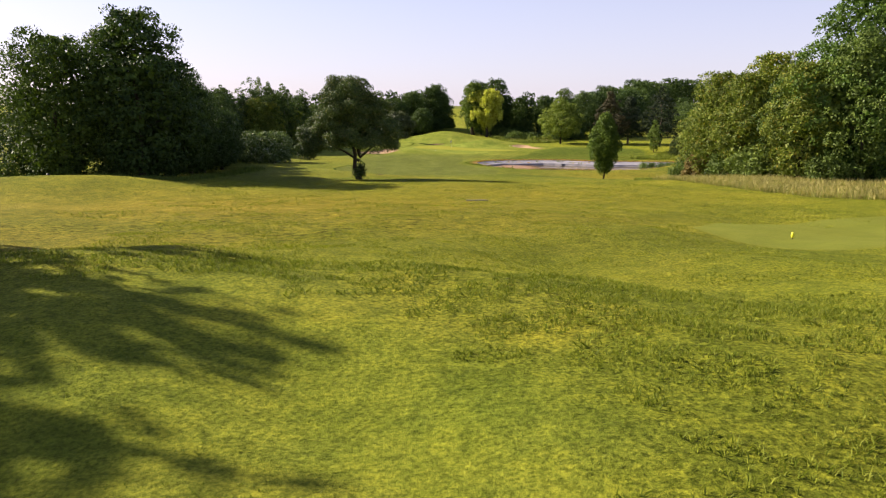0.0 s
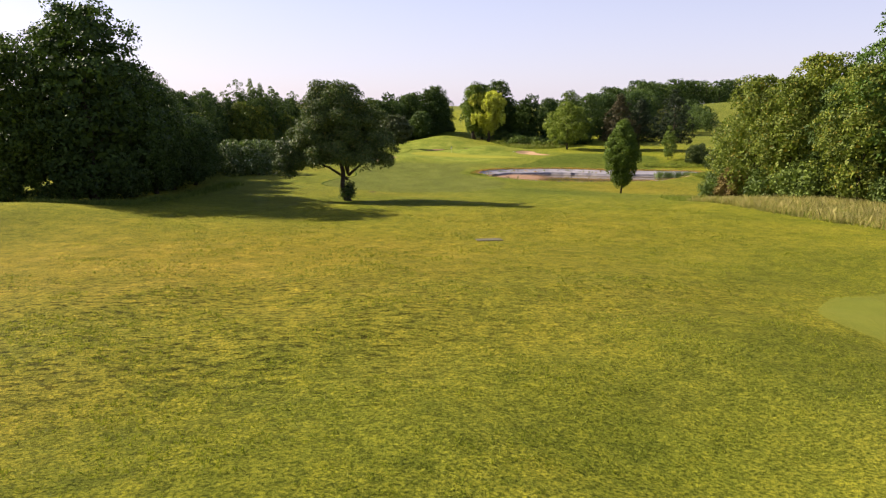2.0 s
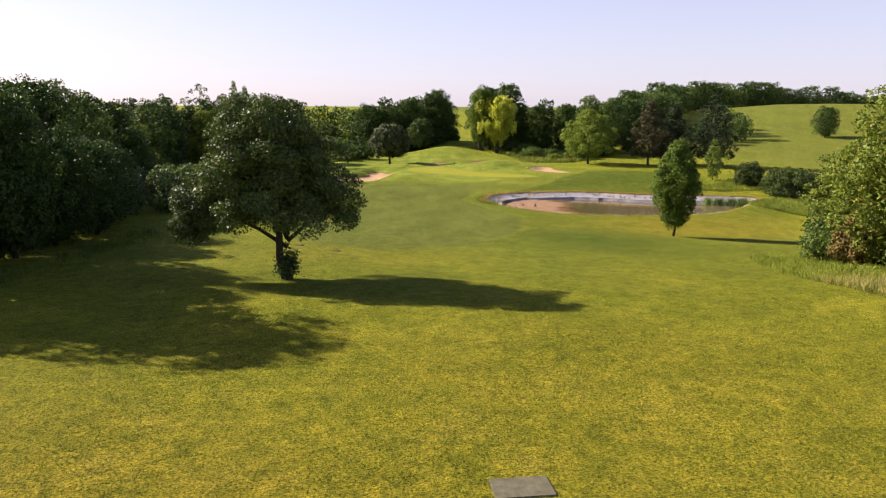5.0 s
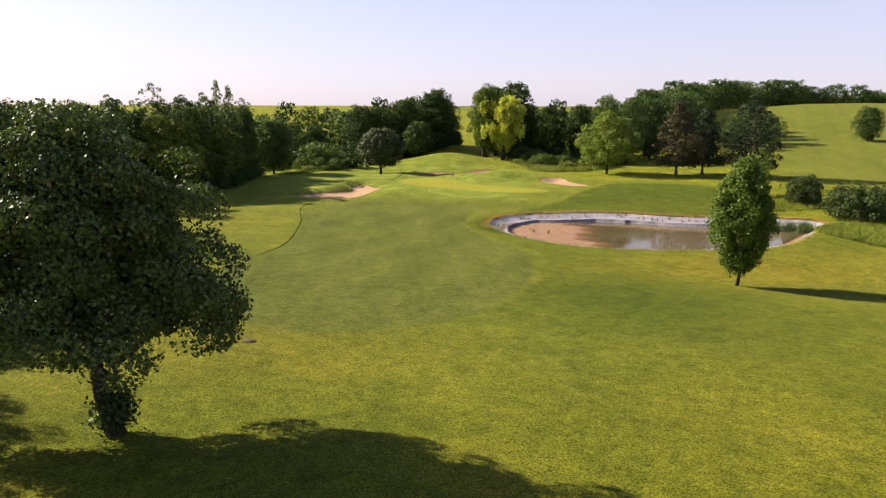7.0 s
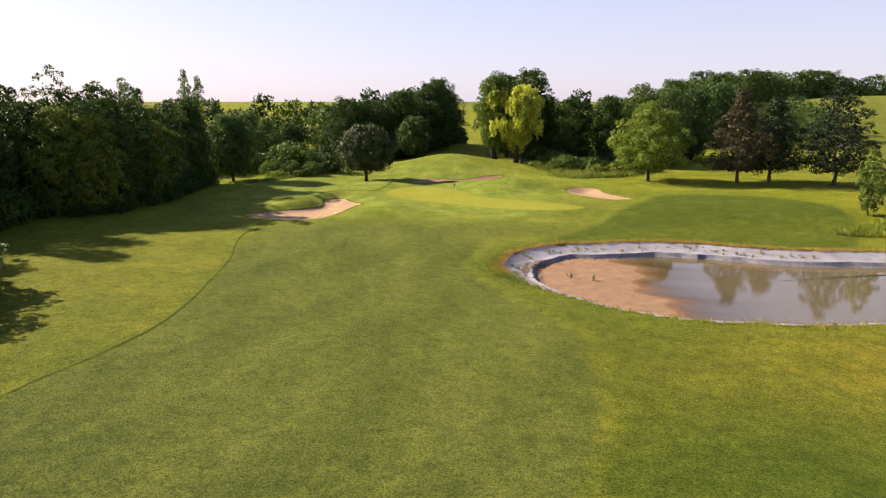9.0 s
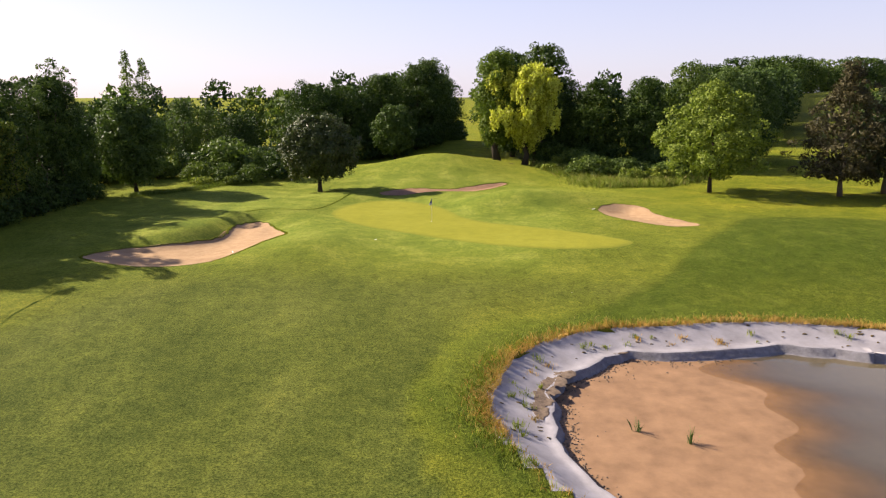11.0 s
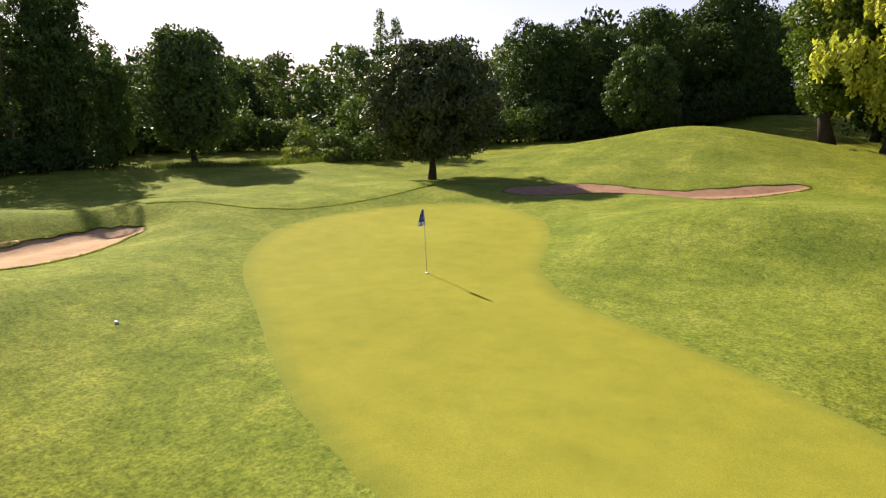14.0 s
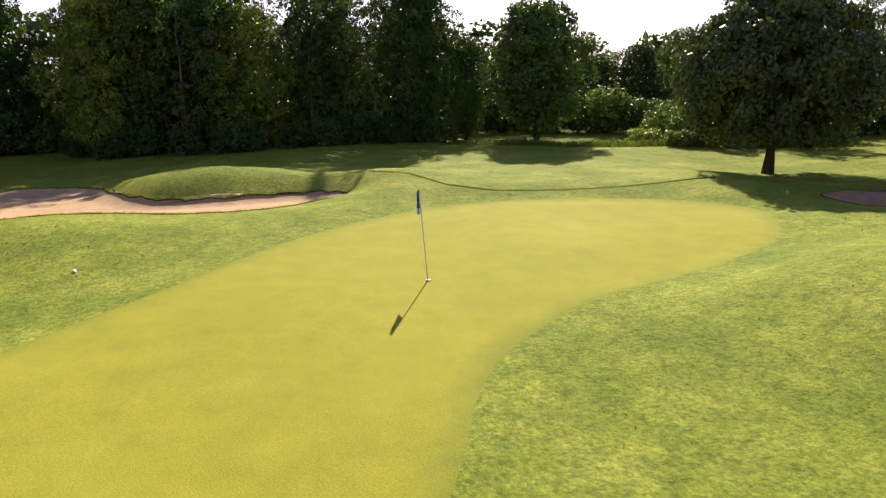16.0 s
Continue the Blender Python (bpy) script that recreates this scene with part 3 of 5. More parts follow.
def build_ground():
    xs, ys = axis(-45, 66, 0.7, -4500, 4500, 34), axis(8, 245, 0.7, -400, 6000, 36)
    gx, gy = np.meshgrid(xs, ys)
    x, y = gx.ravel(), gy.ravel()
    z = land(x, y)
    for line in L_BUNKERS:
        m = near(x, y, line, 1)
        z[m] -= 0.25 * ease(-side(x[m], y[m], line), 0.2, 1.2)
    m = near(x, y, L_POND, 2)
    z[m] -= 0.3 * ease(-side(x[m], y[m], L_POND), -0.2, 0.4)
    for line in (L_GREEN, L_TEE):
        m = near(x, y, line, 1)
        z[m] -= 0.08 * ease(-side(x[m], y[m], line), 0.9, 2.2)
    nx, ny = len(xs), len(ys)
    i = np.arange(nx * ny).reshape(ny, nx)
    f = np.stack([i[:-1, :-1], i[:-1, 1:], i[1:, 1:], i[1:, :-1]], -1).reshape(-1, 4)
    me = mesh_of("ground", np.stack([x, y, z], 1), f, True)
    rng = np.random.default_rng(4)
    soft = 0.35 + 0.5 * (1 - ease(y, 106, 118)) + 6.0 * ease(y, 158, 168)
    fair = ease(-side(x, y, L_FAIR), -soft, soft)
    apron = np.exp(-0.5 * ((x - 8) / np.where(x > 8, 15, 26)) ** 2 - 0.5 * ((y - 196) / 26) ** 2)
    fair = np.maximum(fair, 0.40 * ease(y, 82, 104) * (1 - ease(y - 22 * ease(x, 12, 24), 163, 176)) * (1 - ease(np.abs(x - 8), 34, 50)))
    fair = np.maximum(fair, 0.8 * ease(x, 62, 95) * ease(y, 150, 200))
    lush = np.clip(apron * 1.5, 0, 1) * (1 - fair)
    lush = np.maximum(lush, 0.3 * np.exp(-0.5 * ((x + 2) / 24) ** 2 - 0.5 * ((y - 42) / 8) ** 2))
    lush = np.maximum(lush, 0.2 * np.exp(-0.5 * ((x + 4) / 16) ** 2 - 0.5 * ((y - 20) / 9) ** 2))
    d = side(x, y, L_POND)
    dry = np.exp(-0.5 * (np.clip(d, 0, 99) / (0.35 + 0.6 * ease(y, 148, 158))) ** 2)
    blot = lambda cx, cy, sx, sy: np.exp(-0.5 * ((x - cx) / sx) ** 2 - 0.5 * ((y - cy) / sy) ** 2)
    dry = np.maximum.reduce([dry, 0.9 * blot(-14, 56, 18, 11), 0.5 * blot(6, 66, 14, 13), 0.95 * blot(34, 129, 11, 5), 0.5 * blot(-2, 45, 16, 7), 0.55 * blot(40, 132, 9, 5), 0.6 * blot(-19, 36, 9, 5), 0.4 * blot(28, 122, 5, 3.5), 0.35 * blot(38, 167, 14, 3.5), 0.45 * blot(-6, 101, 7, 4), 0.2 * blot(14, 84, 14, 12), 0.35 * blot(-20, 152, 5, 9)])
    dry *= (1 - 0.85 * fair)
    rough = closed([(9.6, 150.0), (10.2, 156.0), (12.0, 160.0), (15.3, 163.5), (19.4, 166.7), (23.7, 170.7), (28.0, 177.3), (33.0, 183.0), (40.0, 190.0), (52.0, 186.0), (54.0, 172.0), (44.0, 158.0), (22.0, 150.0), (13.0, 146.0)])
    thick = 0.95 * ease(-side(x, y, rough), -0.5, 0.7)
    thick = np.maximum(thick, 0.30 * blot(9, 90, 20, 10) * (1 - fair))
    thick = np.maximum(thick, np.maximum(0.28 * blot(9, 52, 11, 9), 0.5 * blot(8, 39, 5, 6)))
    out = side(x, y, L_FAIR)
    thick = np.maximum(thick, 0.42 * ease(out, 0.0, 0.8) * (1 - ease(out, 7, 14)) * ease(y, 104, 114) * (1 - ease(y, 160, 170)) * ease(x, 0, 4))
    thick = np.maximum(thick, 0.95 * blot(18, 115, 8, 10) * ease(side(x, y, L_FAIR), 0.0, 0.8)) * (1 - dry)
    col = me.color_attributes.new("zone", "FLOAT_COLOR", "POINT")
    col.data.foreach_set("color", np.stack([fair, dry, lush, thick], 1).astype(np.float32).ravel())
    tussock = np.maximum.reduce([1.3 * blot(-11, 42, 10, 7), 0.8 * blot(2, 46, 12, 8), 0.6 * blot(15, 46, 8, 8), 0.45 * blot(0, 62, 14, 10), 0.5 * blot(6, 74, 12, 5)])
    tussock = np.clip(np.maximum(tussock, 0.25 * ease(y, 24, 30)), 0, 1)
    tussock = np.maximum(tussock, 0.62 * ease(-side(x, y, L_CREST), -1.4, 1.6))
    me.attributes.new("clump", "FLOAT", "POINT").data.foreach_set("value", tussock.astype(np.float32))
    ob = new("ground", me)
    me.materials.append(M_GROUND)
    return tagged(ob, "rolling mown grass with dry yellowish and lush patches", "ground", kind="structure")


def patch(name, line, lift, mat, label, category, rings=14, dish=None, kind="structure"):
    """A sheet that fills a plan and follows the ground."""
    c = line.mean(0)
    n = len(line)
    v, f = [], []
    fr = np.linspace(0.0, 1.0, rings + 1)[1:]
    for r in fr:
        p = c + (line - c) * r
        v.append(p)
    v = np.concatenate([[c], *v])
    z = land(v[:, 0], v[:, 1]) + (lift if np.isscalar(lift) else 0)
    if dish is not None:
        z = dish(v[:, 0], v[:, 1], z)
    for k in range(n):
        f.append((0, 1 + k, 1 + (k + 1) % n))
    for r in range(rings - 1):
        a = 1 + r * n
        for k in range(n):
            f.append((a + k, a + n + k, a + n + (k + 1) % n, a + (k + 1) % n))
    if np.sum(line[:, 0] * np.roll(line[:, 1], -1) - line[:, 1] * np.roll(line[:, 0], -1)) < 0:
        f = [q[::-1] for q in f]
    me = mesh_of(name, np.column_stack([v, z]), f, True)
    ob = new(name, me)
    me.materials.append(mat)
    return tagged(ob, label, category, kind=kind)


build_ground()

green = patch("putting_green", closed(GREEN, 10), 0.0, M_GREEN, "smooth closely mown pale yellow-green putting green", "green", 40, lambda x, y, z: z + 0.016 - 0.05 * ease(side(x, y, L_GREEN), -0.5, 0.0))
tee = patch("tee", closed(TEE, 8), 0.0, M_TEE, "flat mown tee pad of short green grass", "tee", 24, lambda x, y, z: z + 0.016 - 0.05 * ease(side(x, y, L_TEE), -0.6, 0.0))
for ob, line in ((green, L_GREEN), (tee, L_TEE)):
    v = np.array([p.co[:2] for p in ob.data.vertices])
    ob.data.attributes.new("rim", "FLOAT", "POINT").data.foreach_set("value", ease(-side(v[:, 0], v[:, 1], line), -0.1, 1.7).astype(np.float32))


def normals(line):
    t = np.roll(line, -1, 0) - np.roll(line, 1, 0)
    t /= np.linalg.norm(t, axis=1, keepdims=True)
    n = np.stack([t[:, 1], -t[:, 0]], 1)
    if side(*(line[:1] + n[:1] * 0.05).T, line)[0] < 0:
        n = -n
    return n


def band(name, line, rings, mat, parent=None, label="", loop=True):
    """A strip along a line: rings of (metres inwards, height) pairs, or arrays."""
    n = normals(line)
    v, f, k = [], [], len(line)
    for inward, z in rings:
        p = line - n * (np.asarray(inward).reshape(-1, 1) if np.ndim(inward) else inward)
        v.append(np.column_stack([p, np.broadcast_to(z, k)]))
    for r in range(len(rings) - 1):
        for i in range(k if loop else k - 1):
            j = (i + 1) % k
            f.append((r * k + i, (r + 1) * k + i, (r + 1) * k + j, r * k + j))
    me = mesh_of(name, np.concatenate(v), f, True)
    if parent:
        return part(name, me, mat, parent, label)
    ob = new(name, me)
    me.materials.append(mat)
    return ob


def bunker(points, label, seed, mat=M_SAND):
    line = closed(points, 10)
    rng = np.random.default_rng(seed)
    n = normals(line)
    line = line + n * (0.05 * np.sin(np.arange(len(line)) * 0.9 + seed) + rng.normal(size=len(line)) * 0.03)[:, None]
    ob = patch("bunker", line - n * 0.02, 0.02, mat, label, "bunker", 16)
    top = land(*(line + n * 0.12).T) + 0.035
    low = land(*(line - n * 0.15).T) - 0.05
    band("lip", line, [(-0.10, top - 0.06), (-0.05, top - 0.015), (0.02, top - 0.02), (0.02, top - 0.08), (0.10, low)], M_LIP, ob, "cut turf edge of the bunker")
    return ob


bunker(BUNKER_LEFT, "curved bunker of pale pinkish sand beside the green", 3)
bunker(BUNKER_RIGHT, "small bunker of pale sand below a grassy mound", 5)
bunker(BUNKER_BACK, "long reddish sand bunker cut into the hill behind the green", 8, M_SAND_RED)

# ---- pond ----
pond_line = closed(POND, 8)
pn = normals(pond_line)
pond_line = pond_line + pn * (0.12 * np.sin(np.arange(len(pond_line)) * 0.7) + 0.08 * np.sin(np.arange(len(pond_line)) * 1.9))[:, None]
slim_side = 0.28 + 0.72 * ease(pn[:, 1], -0.75, -0.15)
wob = 0.22 * np.sin(np.arange(len(pond_line)) * 0.55) + 0.12 * np.sin(np.arange(len(pond_line)) * 1.37 + 1)
liner = band("pond_liner", pond_line, [(-0.9, RIM - 0.04), (-0.12, RIM - 0.03), (0.10 * slim_side, RIM - 0.10), (0.8 * slim_side, RIM - 0.32), ((1.5 + wob * 0.5) * slim_side, RIM - 0.50), ((1.95 + wob) * slim_side, RIM - 0.55), ((2.12 + wob) * slim_side, RIM - 0.50), ((2.28 + wob) * slim_side, RIM - 0.53)], M_LINER)
tagged(liner, "pale grey geotextile liner sloping down into the pond", "pond liner", kind="structure")
band("fold", pond_line, [((2.28 + wob) * slim_side, RIM - 0.53), ((2.42 + wob) * slim_side, RIM - 0.64), ((2.55 + wob) * slim_side, RIM - 0.84), ((2.8 + wob) * slim_side, RIM - 0.95), (3.3 * slim_side, RIM - 1.1)], M_LINER_FOLD_SHADED, liner, "grey fold at the foot of the liner with shade in its colour")


def bed(x, y, z):
    deep = ease(x - 0.10 * (y - 150) + 0.9 * np.sin(y * 0.6) + 0.5 * np.sin(y * 1.7 + x * 0.4), 19.5, 33.0)
    edge = ease(-side(x, y, L_POND), 0.8, 3.6)
    return RIM - 0.84 - 0.03 * edge - 0.42 * deep * edge + 0.008 * np.sin(x * 0.9 + y * 0.5) * edge


inner_line = pond_line - pn * ((2.45 + wob) * slim_side)[:, None]
patch("pond_bed", inner_line, 0.0, M_MUD, "orange-brown mud on the bottom of the shallow pond", "pond bed", 26, bed)
water = patch("water", pond_line - pn * ((2.50 + wob) * slim_side)[:, None], 0.0, M_WATER, "still shallow brownish pond water mirroring sky and trees", "water", 40, lambda x, y, z: np.full_like(x, WATER))
v = np.array([p.co[:2] for p in water.data.vertices])
water.data.attributes.new("depth", "FLOAT", "POINT").data.foreach_set("value", np.clip((WATER - bed(v[:, 0], v[:, 1], 0)) / 0.35, 0, 1).astype(np.float32))

# ---- trees that stand alone ----
maple_rings = [(3.6, -0.3, 3.6), (4.0, -0.3, 4.4), (4.6, -0.3, 4.7), (5.4, -0.5, 4.3), (6.4, -0.7, 4.0), (7.4, -0.8, 3.9), (8.4, -0.9, 3.7), (9.4, -1.1, 3.3), (10.3, -1.3, 2.7), (11.0, -1.4, 1.8), (11.6, -1.4, 0.8)]
maple = tree("maple_tree", "broad maple tree with dark glossy leaves standing alone on the fairway", 21, maple_rings, M_MAPLE, 0.30, 170, 1.0, 440, 0.15, None, 0, None, 0.3, 0.72, rugged=0.17, flat=0.7, core=0.12)
rngm = np.random.default_rng(5)
for a, h0, ln, up in ((2.95, 2.1, 5.2, 0.62), (0.35, 2.5, 3.6, 0.8), (1.6, 2.9, 3.4, 0.9), (4.5, 2.7, 3.6, 0.9), (3.4, 3.4, 3.0, 1.1), (5.6, 3.8, 2.8, 1.1), (0.9, 4.6, 2.4, 1.3), (2.2, 5.2, 2.2, 1.3)):
    c, s = math.cos(a), math.sin(a)
    pts = [(0, 0, h0), (c * ln * 0.35, s * ln * 0.35, h0 + ln * 0.35 * up), (c * ln * 0.75, s * ln * 0.75, h0 + ln * 0.62 * up), (c * ln * 1.1, s * ln * 1.1, h0 + ln * 0.78 * up)]
    part("limb", Shape().tube(pts, [0.15, 0.11, 0.07, 0.02], 8).mesh("limb"), M_BARK, maple)
low_leaves = np.concatenate([rngm.normal(size=(900, 3)) * (0.27, 0.27, 0.42) + (0.12, 0, 1.0), rngm.normal(size=(260, 3)) * (0.25, 0.25, 0.3) + (-0.45, 0, 0.7)])
bough_rings = [(2.6, -6.3, 0.7), (3.3, -5.8, 1.5), (4.5, -4.9, 2.2), (5.7, -4.2, 2.3), (6.9, -3.6, 2.0), (7.7, -3.2, 1.1)]
at, out, sizes = foliage(rngm, bough_rings, 34, 0.85, 400, 0.15, 0.12, 0.7, 0.08)
part("crown", leaves_mesh("crown", rngm, at, sizes, out, 0.72), M_MAPLE, maple, "drooping leafy bough")
part("basal_foliage", leaves_mesh("basal_foliage", rngm, low_leaves[low_leaves[:, 2] > 0.05], 0.2, None, 0.7), M_MAPLE, maple, "leafy growth round the foot of the trunk")
stand(maple, -8.8, 90.6).scale = (1.0, 0.80, 1.0)

hornbeam = tree("hornbeam_tree", "upright spindle-shaped hornbeam with fresh green leaves near the pond", 31, rings_of(11.0, 5.0, 1.1, 0.47, 0.85), M_HORN, 0.13, 190, 0.55, 110, 0.21, None, 12, 1.6, 0.12, rugged=0.12, flat=1.2, core=0.08)
stand(hornbeam, 29.45, 123.35)
chestnut = tree("chestnut_tree", "round dense chestnut tree with dark drooping leaves beside the green", 41, rings_of(9.8, 9.7, 1.6, 0.42, 0.60), M_CHESTNUT, 0.27, 230, 0.85, 110, 0.30, None, 9, 3.2, 0.25, 0.5, 0.8, rugged=0.09)
stand(chestnut, -5.2, 213.6)
tree_round = tree("round_tree", "rounded tree with mid-green leaves at the edge of the wood", 43, rings_of(11.2, 8.6, 0.8, 0.50, 0.62), M_WOOD_B, 0.22, 150, 0.95, 100, 0.30, None, 9, 2.8, 0.25)
stand(tree_round, -27.2, 211.4)
globe = tree("globe_tree", "small globe-shaped tree with bright green crown before dark woods", 44, rings_of(9.0, 7.4, 0.8, 0.48, 0.55), M_WOOD_B, 0.2, 120, 0.85, 95, 0.30, rugged=0.09)
stand(globe, 2.9, 240.5)
lime = tree("lime_tree", "light green lime tree with an open leafy crown", 45, rings_of(14.4, 11.6, 2.0, 0.40, 0.70), M_LIME, 0.25, 170, 1.0, 90, 0.34, None, 11, 4.0, 0.22, rugged=0.19, core=0.05)
stand(lime, 41.2, 206.0, 0.0, 0.93, 0.87)


for seed, mat, x, y, h, w, word in ((51, M_PINE_RED, 53.87, 201.5, 14.3, 9.8, "pine tree with browned reddish needles and bare lower trunk"), (52, M_PINE, 59.7, 203.0, 13.4, 9.2, "dark green pine tree with spreading boughs"), (53, M_PINE, 66.5, 197.0, 15.6, 11.0, "tall dark green pine tree with a broad crown")):
    stand(tree("pine_tree", word, seed, rings_of(h, w, 1.7, 0.25, 0.90), mat, 0.26, 120, 0.95, 95, 0.36, M_BARK_PALE, 14, w * 0.4, 0.16, 0.34, rugged=0.20, flat=0.55, core=0.08), x, y)
sapling = tree("sapling", "slim young light green tree near the pond", 55, rings_of(7.5, 3.3, 0.5, 0.42, 0.8), M_LIME, 0.08, 60, 0.5, 60, 0.24, None, 8, 1.3, 0.2, rugged=0.2, core=0.03)
stand(sapling, 56.0, 172.5)

# ---- willow group at the way through the wood ----
rw = np.random.default_rng(61)
willow = new("willow_tree")
part("trunk", limbs(Shape(), rw, (0, 0, -0.2), (0.4, 0, 11.0), 0.45, 10, 4.5, 0.22).mesh("trunk"), M_BARK, willow)
at, out, _ = foliage(rw, rings_of(15.6, 9.6, 4.6, 0.50, 0.65), 64, 1.25, 13, 0.3, 0.20, core=0.0)
fall = rw.uniform(0.7, 2.8, len(at))
k = 30
strand = np.repeat(at, k, 0)
strand[:, 2] -= np.repeat(fall, k) * np.tile(np.linspace(0, 1, k), len(at))
strand += rw.normal(size=strand.shape) * (0.16, 0.16, 0.10)
part("crown", leaves_mesh("crown", rw, strand, 0.50, None, 0.42, 1.0), M_WILLOW, willow)
tagged(willow, "weeping willow with yellow-green hanging branches", "tree")
stand(willow, 23.4, 234.0)
ivy = tree("ivied_tree", "tall leafy tree with an ivy-covered trunk beside the willow", 63, rings_of(16.6, 8.6, 2.6, 0.52, 0.6), M_HORN, 0.55, 150, 1.1, 100, 0.34, None, 9, 3.5, 0.3)
stand(ivy, 19.3, 236.0)
for dx, dy, hh in ((24.9, 235.0, 6.0), (26.0, 236.4, 5.5)):
    t = new("ivy_tree")
    part("trunk", limbs(Shape(), rw, (0, 0, -0.2), (0.5, 0.2, hh), 0.36, 3, 1.5, 0.6).mesh("trunk"), M_BARK, t)
    at = rw.normal(size=(900, 3)) * (0.32, 0.32, 1.2) + (0.1, 0, 2.2)
    part("ivy", leaves_mesh("ivy", rw, at[at[:, 2] > 0], 0.2, None, 0.7), M_WOOD_A, t)
    tagged(t, "thick ivy-clad stem under the willow", "tree")
    stand(t, dx, dy)

poplar = new("poplar_tree")
part("trunk", Shape().tube([(0, 0, -0.2), (0, 0, 8), (0, 0, 20)], [0.4, 0.28, 0.05], 8).tube([(0, 0, 4), (3.2, 0, 10), (3.6, 0, 18)], [0.3, 0.22, 0.05], 8).mesh("trunk"), M_BARK, poplar)
rp = np.random.default_rng(66)
stems = [foliage(rp, [(z, cx, r) for z, _, r in rings_of(top, 3.4, foot, 0.45, 0.7)], 60, 0.65, 50, 0.34, 0.22, 1.3, 0.04) for top, foot, cx in ((21.0, 5.5, 0.0), (18.6, 7.0, 3.5))]
at, out = np.concatenate([q[0] for q in stems]), np.concatenate([q[1] for q in stems])
part("crown", leaves_mesh("crown", rp, at, 0.36, out), M_POPLAR, poplar)
tagged(poplar, "slender twin-stemmed poplar rising above the far wood", "tree")
stand(poplar, -58.5, 285.0)

# ---- kinds of woodland trees, one of each, then copies ----
kinds = {}


def kind_of(key, name, label, seed, h, w, low, widest, full, mat, r0, lobes, lobe, per, size, **more):
    kinds[key] = [tree(name, label, seed, rings_of(h, w, low, widest, full), mat, r0, lobes, lobe, per, size, **more), False]


kind_of("oak", "oak_tree", "tall dark green oak in the wood's edge", 71, 16.5, 10.5, 0.4, 0.44, 0.60, M_WOOD_A, 0.32, 125, 1.25, 92, 0.30, core=0.20)
kind_of("oak2", "oak_tree", "broad dark green oak in the wood's edge", 72, 15.0, 11.5, 0.4, 0.50, 0.55, M_WOOD_A, 0.34, 135, 1.25, 90, 0.30, core=0.20)
kind_of("ash", "ash_tree", "ash tree with loose mid-green foliage at the wood's edge", 73, 17.0, 9.0, 0.4, 0.50, 0.60, M_WOOD_B, 0.26, 120, 1.1, 86, 0.30, rugged=0.18)
kind_of("acacia", "acacia_tree", "acacia with yellowish-green foliage at the wood's edge", 74, 14.5, 9.0, 0.3, 0.46, 0.60, M_WOOD_C, 0.24, 150, 0.95, 90, 0.27, rugged=0.18)
kind_of("slim", "birch_tree", "slim tall dark tree in the closed wood", 75, 17.0, 6.0, 0.4, 0.40, 0.62, M_WOOD_A, 0.16, 84, 0.8, 56, 0.30, rugged=0.28, core=0.08, barkmat=M_BARK_PALE)
kind_of("slim2", "birch_tree", "slim tall tree with a pale trunk and loose foliage", 79, 18.0, 5.4, 1.2, 0.55, 0.60, M_WOOD_B, 0.15, 56, 0.75, 56, 0.28, rugged=0.34, core=0.02, barkmat=M_BARK_PALE)
kind_of("far", "woodland_tree", "far dark green tree in the closed wood", 76, 15.0, 11.0, 0.4, 0.48, 0.58, M_WOOD_A, 0.3, 62, 1.5, 19, 0.80, n_limbs=3, core=0.10)
kind_of("far2", "woodland_tree", "far mid-green tree in the closed wood", 77, 14.0, 10.0, 0.4, 0.52, 0.58, M_WOOD_B, 0.3, 62, 1.4, 19, 0.78, n_limbs=3, core=0.10)
kind_of("far3", "woodland_tree", "far olive-green tree in the closed wood", 80, 12.0, 9.0, 0.3, 0.50, 0.58, M_LIME, 0.3, 60, 1.3, 19, 0.72, n_limbs=3, core=0.10)
kind_of("rise", "woodland_tree", "distant dark green tree on the rise", 86, 13.0, 12.0, 0.2, 0.50, 0.50, M_WOOD_A, 0.3, 80, 1.3, 28, 0.55, n_limbs=2, core=0.12)
kind_of("rise2", "woodland_tree", "distant mid-green tree on the rise", 87, 11.5, 10.5, 0.2, 0.50, 0.50, M_WOOD_B, 0.3, 80, 1.2, 28, 0.52, n_limbs=2, core=0.12)
kind_of("giant", "maple_tree", "huge maple with tiers of fresh green leaves down to the grass", 78, 21.5, 17.5, 0.2, 0.34, 0.66, M_GIANT, 0.5, 420, 1.25, 95, 0.30, rugged=0.10, flat=0.65, core=0.07)


def shrub(name, label, seed, h, w, mat, lobes, per, size, lobe=0.16, full=0.5):
    rng = np.random.default_rng(seed)
    ob = new(name)
    st = Shape()
    for i in range(6):
        a = i * 1.05
        st.tube([(0.1 * math.cos(a), 0.1 * math.sin(a), -0.1), (w * 0.2 * math.cos(a), w * 0.2 * math.sin(a), h * 0.6)], [0.05, 0.02], 5)
    part("stem", st.mesh("stem"), M_BARK, ob)
    at, out, sizes = foliage(rng, rings_of(h, w, 0.05, 0.40, full), lobes, lobe * w, per, size, core=0.08)
    part("crown", leaves_mesh("crown", rng, at, sizes, out, 0.6), mat, ob)
    return tagged(ob, label, "shrub")


